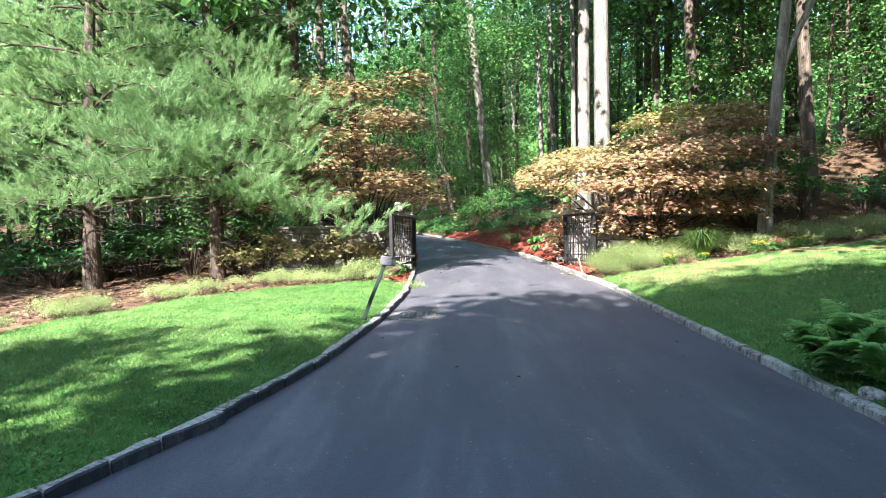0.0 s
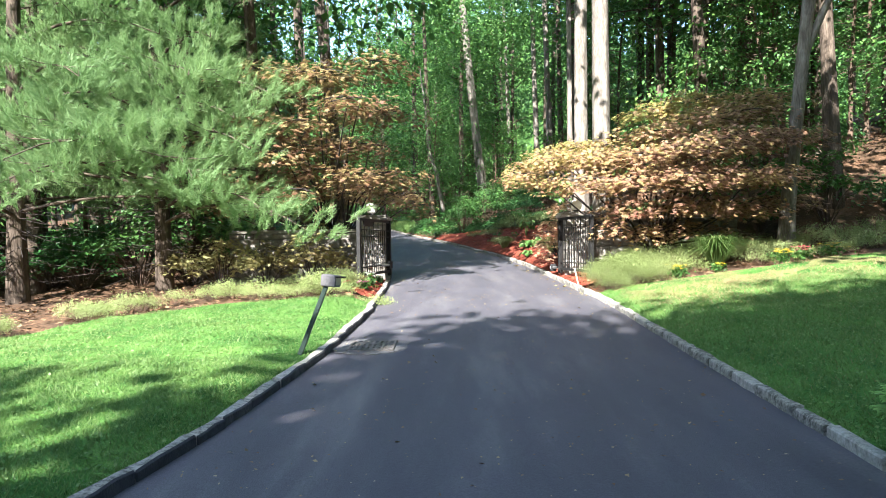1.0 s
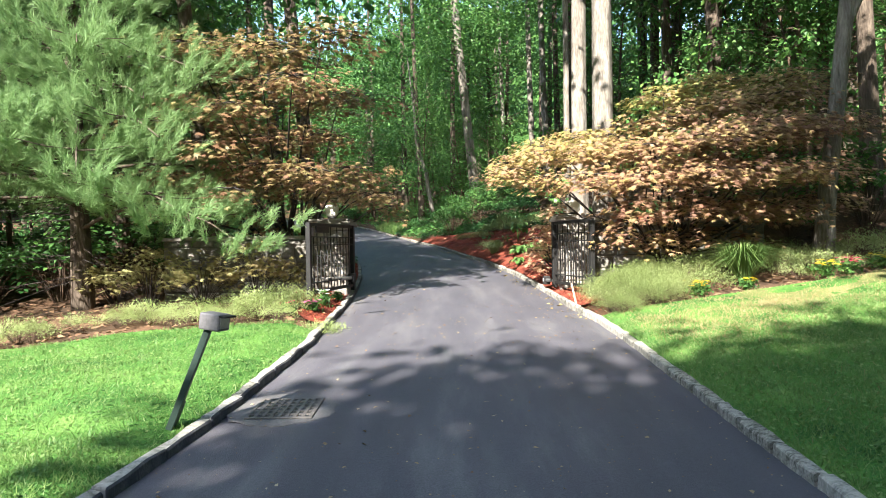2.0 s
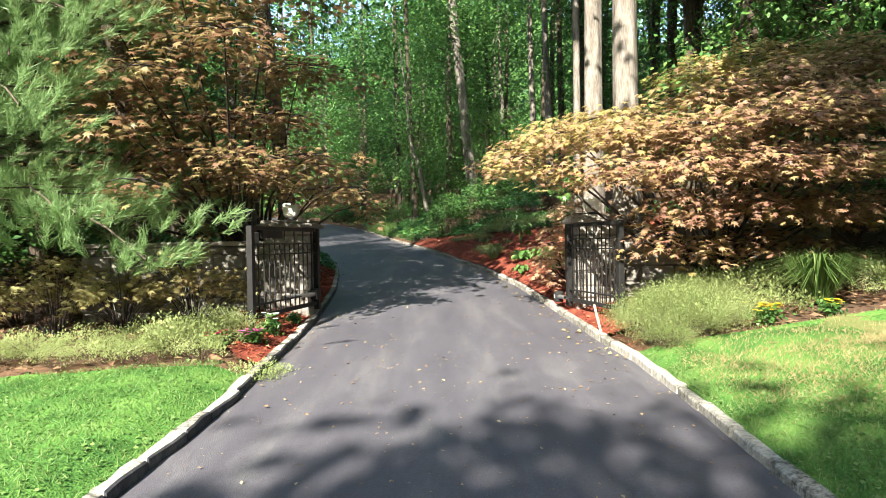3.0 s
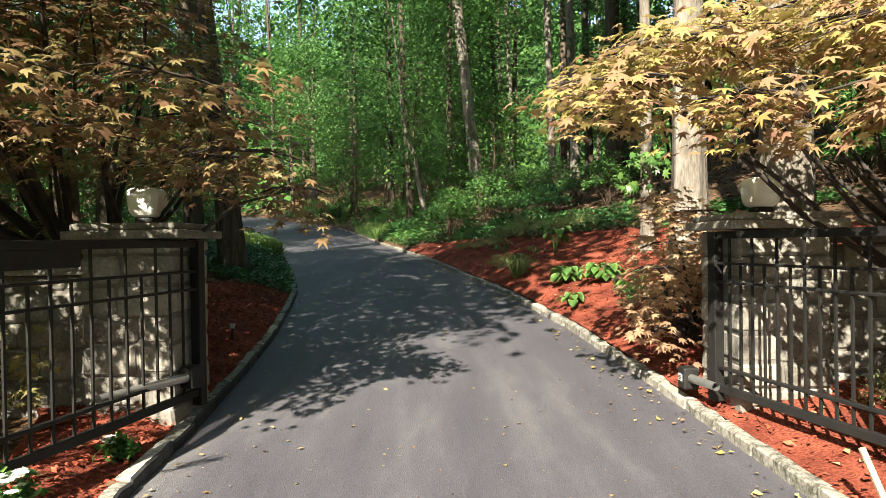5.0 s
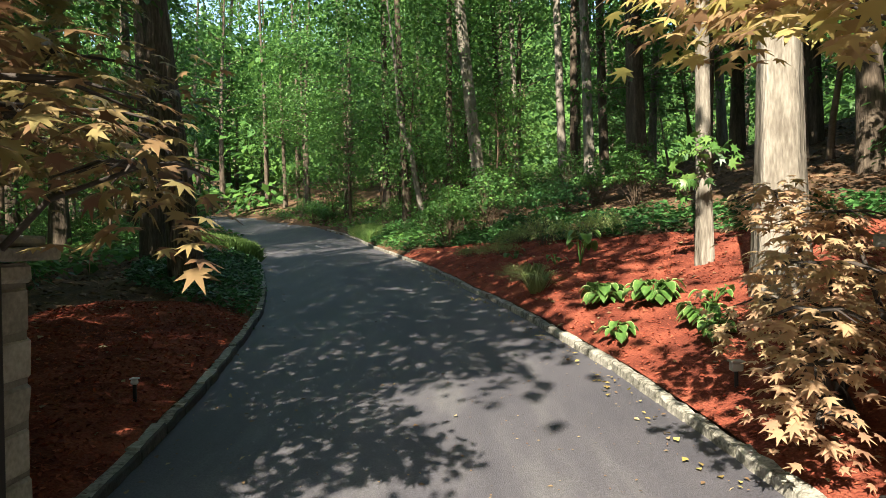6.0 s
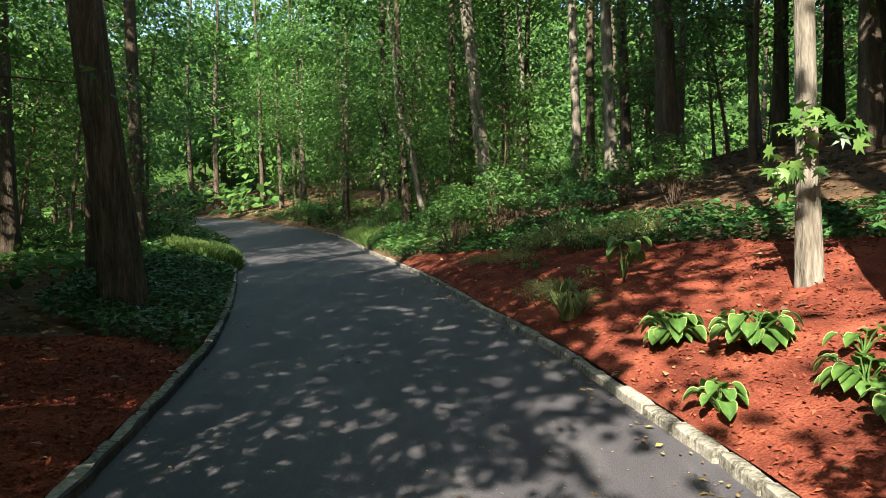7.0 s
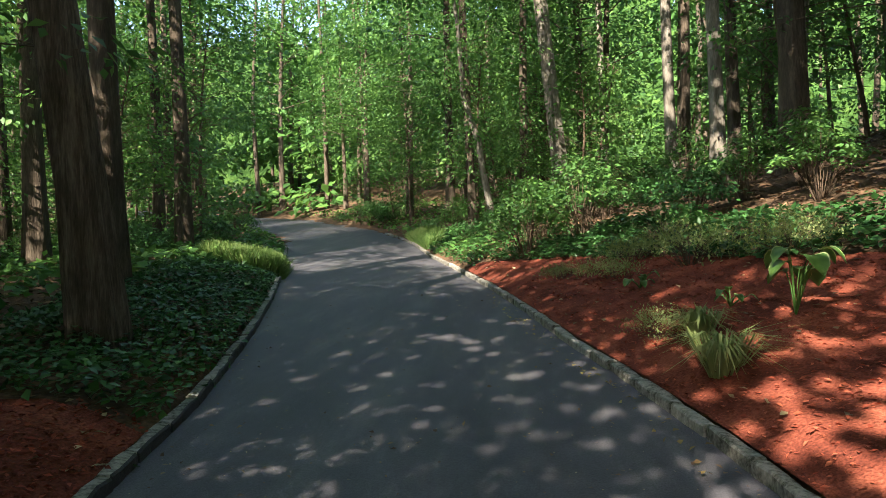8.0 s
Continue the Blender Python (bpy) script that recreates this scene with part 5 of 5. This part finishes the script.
def ground_cover(name, p, high, leaf, mat, label, category, shape=OVAL):
    g = rng
    at = np.column_stack([p, soil_z(p[:, 0], p[:, 1]) + high * (0.25 + 0.75 * g.random(len(p)) * (0.6 + 0.4 * np.sin(3 * p[:, 0]) * np.sin(2.6 * p[:, 1])))])
    bag = Bag()
    leaves(bag, at, np.column_stack([g.normal(0, 1, (len(p), 2)), g.normal(-0.1, 0.3, len(p))]), np.array([0, 0, 1.0]) + g.normal(0, 0.35, (len(p), 3)), leaf * g.uniform(0.6, 1.3, len(p)), shape, 1.15)
    stuff(name, bag, mat, label, category)


def ivy_left(x, y):
    l, _ = edges(y)
    d = l - x
    return (d > 0.03) & (d < np.interp(y, [20.3, 21.5, 24, 30, 40], [0.5, 2.0, 2.4, 2.2, 1.6])) & (y > 20.4) & ~in_left_mulch(x, y)


def belt_right(x, y):
    _, r = edges(y)
    d = x - r
    return (d > 0.12) & (y > 17.5) & (y < 40) & (d < np.interp(y, [17.5, 21, 26, 32, 40], [4.8, 4.5, 3.8, 2.6, 2.4])) & ~in_right_mulch(x, y) & (d < 5.6) & (y > 19.5)


ground_cover("ivy", np.concatenate([sample(rng, 30000, -7.5, -1.5, 20.3, 30, ivy_left), sample(rng, 14000, -11.5, -4, 29, 40, ivy_left)]), 0.20, 0.085, IVY, "dark glossy ivy covering the bank", "ivy")
ground_cover("ground_cover", np.concatenate([sample(rng, 38000, -1, 7.5, 19.3, 30, belt_right), sample(rng, 18000, -4.5, 3, 28, 40, belt_right)]), 0.22, 0.10, IVY, "green pachysandra covering the wooded bank", "ground cover")


def far_floor(x, y):
    return (outside(x, y) > 0.2) & ((y > 31) | (x < -5.5) | (x > 6)) & ~in_left_mulch(x, y) & (y > 17)


ground_cover("ground_cover", np.concatenate([sample(rng, 14000, -26, 1, 31, 62, far_floor), sample(rng, 5000, -14, -4, 22, 34, far_floor), sample(rng, 2500, 1, 10, 40, 58, far_floor)]), 0.35, 0.22, YOUNG_LEAF, "low green undergrowth over the woodland floor", "undergrowth")
p = sample(rng, 26000, -6.6, -4.2, 29.2, 31.6, lambda x, y: ivy_left(x, y) & (((x + 5.4) / 1.1) ** 2 + ((y - 30.4) / 0.95) ** 2 < 1))
stuff("grass", blades(rng, p, 0.38, 1.3, 0.5), GRASS, "bright green grass tuft lit beside the driveway", "grass")
p = sample(rng, 40000, -6.2, -2.2, 36.8, 41.6, lambda x, y: (outside(x, y) > 0.1) & (outside(x, y) < 1.0))
stuff("grass", blades(rng, p, 0.36, 1.3, 0.5), GRASS, "long bright grass at the driveway edge", "grass")

# flower border along the lawn, and weeds before the wall
TUFT = [shrub_meshes(111, 0.44, 0.50, 46, 28, 0.044, OVAL, 0.004, 0.9, 0.7), shrub_meshes(112, 0.36, 0.46, 44, 28, 0.042, OVAL, 0.004, 0.9, 0.7), shrub_meshes(113, 0.26, 0.42, 34, 28, 0.046, OVAL, 0.004, 0.9, 0.62)]
FINE = shrub_meshes(115, 0.44, 0.46, 70, 100, 0.020, OVAL, 0.003, 1.0, 0.75)
spots = [(3.38, 12.8), (3.5, 13.25), (3.72, 12.95), (3.85, 13.45), (3.65, 13.75), (3.15, 12.5), (3.12, 12.85), (3.2, 13.15)] + [(3.6 + 0.52 * i + r9.uniform(-0.1, 0.1), float(right_lawn_edge(3.6 + 0.52 * i)) + off + r9.uniform(-0.12, 0.12)) for i in range(15) for off in (0.55, 1.15, 1.8)]
for n, (x, y) in enumerate(spots):
    if (x - 5.35) ** 2 + (y - 13.6) ** 2 > 0.2 and (x - 7.05) ** 2 + (y - 14.1) ** 2 > 0.1 and y < 15.1:
        plant("border_plant", x, y, FINE if x < 4.3 and y < 14.2 else TUFT[n % 3], BORDER, "bushy pale green border plant with fine leaves", "border plant", "border plants", r9.uniform(0, 6.28), r9.uniform(0.6, 1.12))
for n in range(40):
    x = -1.45 - 6.2 * r9.random()
    y = float(left_lawn_edge(x)) + r9.uniform(0.1, 1.3)
    plant("border_plant", x, y, TUFT[n % 3], r9.choice((BORDER, WEED)), "low yellow-green weedy plant along the lawn edge", "border plant", "lawn edge plants", r9.uniform(0, 6.28), r9.uniform(0.45, 0.8))
WALLSHRUB = [shrub_meshes(121, 1.2, 0.8, 40, 16, 0.10, MAPLE, 0.008), shrub_meshes(122, 1.0, 0.75, 38, 16, 0.10, MAPLE, 0.008)]
for n, (x, y) in enumerate(((-2.55, 14.35), (-3.5, 14.3), (-4.5, 14.4), (-5.4, 15.0))):
    plant("shrub", x, y, WALLSHRUB[n % 2], TAN_MAPLE, "twiggy olive-tan shrub before the stone wall", "shrub", "wall shrubs", n * 1.3, 0.85, DARK_TWIG)


def grass_clump(x, y, tall, n, mat, label):
    ob = thing("ornamental_grass", (x, y, float(soil_z(x, y))), label, "ornamental grass")
    g = np.random.default_rng(int(abs(x * 100)))
    bag = Bag()
    a, far = g.uniform(0, 2 * np.pi, n), g.uniform(0.2, 1.0, n)
    out = np.column_stack([np.cos(a), np.sin(a), np.zeros(n)])
    at = out * g.uniform(0, 0.10, (n, 1))
    mid = at + out * (far * 0.5 * tall)[:, None] + np.array([0, 0, 1.0]) * (tall * g.uniform(0.5, 0.8, n))[:, None]
    end = mid + out * (far * tall)[:, None] + np.array([0, 0, 1.0]) * (tall * g.uniform(-0.45, 0.2, n))[:, None]
    side = np.column_stack([-np.sin(a), np.cos(a), np.zeros(n)]) * 0.007
    v = np.stack([at - side, at + side, mid + side, mid - side, end], 1)
    k = (np.arange(n) * 5)[:, None]
    bag.add(v, np.concatenate([k + [0, 1, 2], k + [0, 2, 3], k + [3, 2, 4]]))
    part("blades", bag, mat, ob)


grass_clump(5.35, 13.6, 0.75, 420, GRASS, "arching clump of green ornamental grass")
grass_clump(1.96, 21.7, 0.42, 160, BORDER, "spiky pale clump in the mulch bed")
grass_clump(2.05, 22.5, 0.32, 120, BORDER, "low spiky clump near the kerb")


def flower_plant(x, y, petal, high, wide, label, blooms=22):
    ob = thing("flowering_plant", (x, y, float(soil_z(x, y))), label, "flowers", "flowering plants")
    g = np.random.default_rng(int(abs(x * 91 + y * 7)))
    green, bag = Bag(), Bag()
    n = 260
    at = g.normal(0, 0.45, (n, 3)) * (wide, wide, high * 0.5) + (0, 0, high * 0.5)
    at[:, 2] = np.clip(at[:, 2], 0.02, high)
    leaves(green, at, g.normal(0, 1, (n, 3)), g.normal(0, 0.4, (n, 3)) + (0, 0, 1), 0.055, OVAL, 1.2)
    tagged(part("leaf", green, HOSTA, ob), kind="stuff")
    for k in range(blooms):
        c = np.array([g.normal(0, 0.42) * wide, g.normal(0, 0.42) * wide - 0.03, high * g.uniform(0.75, 1.1)])
        m = 9
        a = np.arange(m) * 2 * np.pi / m
        leaves(bag, np.repeat(c[None], m, 0), np.column_stack([np.cos(a), np.sin(a), np.full(m, 0.25)]), np.tile([0, -0.3, 1.0], (m, 1)), 0.034, OVAL, 1.2)
    tagged(part("bloom", bag, petal, ob), kind="stuff")


flower_plant(4.40, 12.95, YELLOW, 0.22, 0.17, "yellow flowering plant at the border edge", 34)
flower_plant(5.15, 13.05, YELLOW, 0.16, 0.12, "small yellow flowering plant at the border edge", 14)
flower_plant(6.35, 13.15, YELLOW, 0.24, 0.20, "yellow flowering plant near the leaning tree", 26)
flower_plant(6.75, 13.2, CRIMSON, 0.26, 0.18, "crimson flowering plant near the leaning tree", 30)
flower_plant(7.4, 13.45, YELLOW, 0.24, 0.26, "yellow flowering plant beyond the leaning tree", 30)
flower_plant(-1.27, 13.55, WHITE, 0.26, 0.13, "white flowering plant in the red mulch", 18)
flower_plant(-1.33, 13.0, PINK, 0.16, 0.16, "pink flowering plant in the red mulch", 16)
flower_plant(-1.62, 12.85, CRIMSON, 0.16, 0.14, "crimson flowering plant in the red mulch", 12)
flower_plant(-1.22, 14.4, WHITE, 0.14, 0.09, "small white flowering plant below the gate", 6)


def hosta(x, y, n, long, label, upright=0.35):
    """Broad ribbed leaves on arching stalks, each with a pale rim."""
    ob = thing("hosta", (x, y, float(soil_z(x, y)) + 0.02), label, "hosta", "hostas")
    g = np.random.default_rng(int(abs(x * 37 + y * 11)))
    t = np.linspace(0, 1, 7)
    shape = np.sqrt(np.clip(1 - (2 * t ** 0.85 - 1) ** 2, 0.0, 1)) * 0.40
    for k in range(n):
        a = 2 * np.pi * k / n * 2.4 + g.uniform(-0.4, 0.4)
        out = np.array([math.cos(a), math.sin(a), 0])
        side = np.array([-out[1], out[0], 0])
        reach, rise = long * g.uniform(0.25, 1.5), long * g.uniform(upright, upright + 0.6)
        base = out * reach * 0.55 + np.array([0, 0, rise])
        size = long * g.uniform(0.55, 0.85)
        spine = base + out * size * t[:, None] * 0.8 + np.array([0, 0, 1.0]) * (size * (0.20 * np.sin(t * 2.4) - 0.62 * t ** 2))[:, None]
        spine[:, 2] = np.maximum(spine[:, 2], 0.01)
        wide = (shape * size * g.uniform(0.75, 1.0))[:, None]
        lift = np.array([0, 0, 1.0])
        rows = [spine - side * wide + lift * wide * 0.25, spine - side * wide * 0.92 + lift * wide * 0.16, spine, spine + side * wide * 0.92 + lift * wide * 0.16, spine + side * wide + lift * wide * 0.25]
        v = np.stack(rows, 1).reshape(-1, 3)
        green, pale = [], []
        for i in range(6):
            for j in range(4):
                (pale if j in (0, 3) else green).append([i * 5 + j, i * 5 + j + 1, i * 5 + j + 6, i * 5 + j + 5])
        me = Bag().add(v, green + pale).mesh("leaf", True)
        me.materials.append(HOSTA)
        me.materials.append(HOSTA_RIM)
        me.polygons.foreach_set("material_index", [0] * len(green) + [1] * len(pale))
        part("leaf", me, None, ob)
        part("stalk", Bag().add(*tube([(0, 0, 0), out * reach * 0.3 + lift * rise * 0.7, base + (spine[1] - base) * 0.3], [0.008, 0.006, 0.004], 5)), HOSTA, ob)
    return ob


for x, y, n, long in ((2.36, 18.85, 24, 0.19), (2.52, 20.1, 46, 0.25), (2.92, 19.55, 48, 0.26), (3.05, 18.5, 32, 0.21), (2.95, 18.1, 14, 0.19), (2.45, 23.0, 6, 0.20), (1.95, 24.6, 8, 0.20), (3.3, 18.9, 8, 0.2)):
    hosta(x, y, n, long, "variegated hosta clump in the red mulch")
hosta(2.72, 22.3, 9, 0.36, "tall broad-leaved hosta in the red mulch", 0.9)
for x, y, s in ((1.80, 25.6, 1.0), (2.6, 24.9, 1.2), (2.2, 26.2, 1.2), (1.2, 26.4, 0.8), (3.4, 24.0, 1.0), (1.75, 22.75, 0.6)):
    plant("bed_plant", x, y, TUFT[r9.randrange(3)], HOSTA, "bright green leafy plant at the mulch edge", "bed plant", "bed plants", r9.uniform(0, 6), s)


def fern(x, y, n, long, label):
    ob = thing("fern", (x, y, float(soil_z(x, y))), label, "fern", "ferns")
    g = np.random.default_rng(int(abs(x * 53)))
    for k in range(n):
        a = 2 * np.pi * k / n + g.uniform(-0.3, 0.3)
        out = np.array([math.cos(a), math.sin(a), 0])
        side = np.array([-out[1], out[0], 0])
        s = np.linspace(0, 1, 9)
        size = long * g.uniform(0.75, 1.1)
        up = g.uniform(0.55, 1.0)
        line = out * size * (0.25 * s + 0.30 * s ** 2)[:, None] + np.array([0, 0, 1.0]) * (size * up * (1.5 * s - 0.75 * s ** 2))[:, None]
        bag = Bag().add(*tube(line, np.linspace(0.006, 0.002, 9), 4))
        u = np.linspace(0.18, 0.99, 20)
        at = np.column_stack([np.interp(u, s, line[:, i]) for i in range(3)])
        for sign in (-1, 1):
            leaves(bag, at, side * sign + out * 0.45 + g.normal(0, 0.08, (20, 3)), np.tile([0, 0, 1.0], (20, 1)) + out * 0.3, size * 0.30 * np.sin(np.pi * np.clip(u, 0, 1) ** 0.7) + 0.02, OVAL, 0.8)
        part("frond", bag, FERN, ob)
    return ob


fern(3.16, 5.22, 20, 0.72, "large bright green fern beside the kerb")
fern(3.55, 5.45, 16, 0.72, "bright green fern at the lawn edge")
fern(3.32, 4.85, 14, 0.62, "bright green fern leaning over the kerb")
plant("kerb_weed", -0.98, 12.15, TUFT[2], WEED, "green weed spilling over the kerb onto the asphalt", "weed", "", 1.0, 0.72)
for n, (x, y, s) in enumerate(((-1.99, 12.62, 0.85), (-1.95, 12.95, 0.8), (-1.64, 12.8, 0.7), (-1.86, 13.36, 0.75), (-1.63, 12.3, 0.55), (-2.3, 12.4, 0.8), (-1.57, 13.18, 0.6), (-2.5, 13.1, 0.8), (-2.75, 12.6, 0.75))):
    plant("weed", x, y, TUFT[n % 3], WEED, "leafy green weed growing beside the mulch", "weed", "weeds by the gate", n * 1.7, s)
rock = bmesh.new()
bmesh.ops.create_icosphere(rock, subdivisions=3, radius=0.09)
for v in rock.verts:
    v.co += v.normal * noise.noise(v.co * 7) * 0.05
    v.co.z *= 0.7
tagged(part("rock", rock, GRANITE), "grey rounded rock below the ferns", "rock").location = (3.12, 4.75, float(soil_z(3.12, 4.75)) + 0.04)


def path_light(x, y, high, w, mat, label):
    ob = thing("path_light", (x, y, float(soil_z(x, y))), label, "path light", "path lights")
    part("stem", Bag().add(*tube([(0, 0, -0.05), (0, 0, high)], 0.014, 8)), IRON, ob)
    part("head", box(w, w * 0.7, w * 0.75, (0, 0, high), 0.012), mat, ob, "small pale lamp head")
    part("lid", box(w * 1.15, w * 0.9, 0.012, (0, 0, high + w * 0.75), 0.004), mat, ob)


path_light(2.72, 17.2, 0.13, 0.085, PATHGREY, "small grey path light standing in the mulch")
path_light(-1.56, 17.25, 0.14, 0.05, LABELWHITE, "small white path light standing in the mulch")
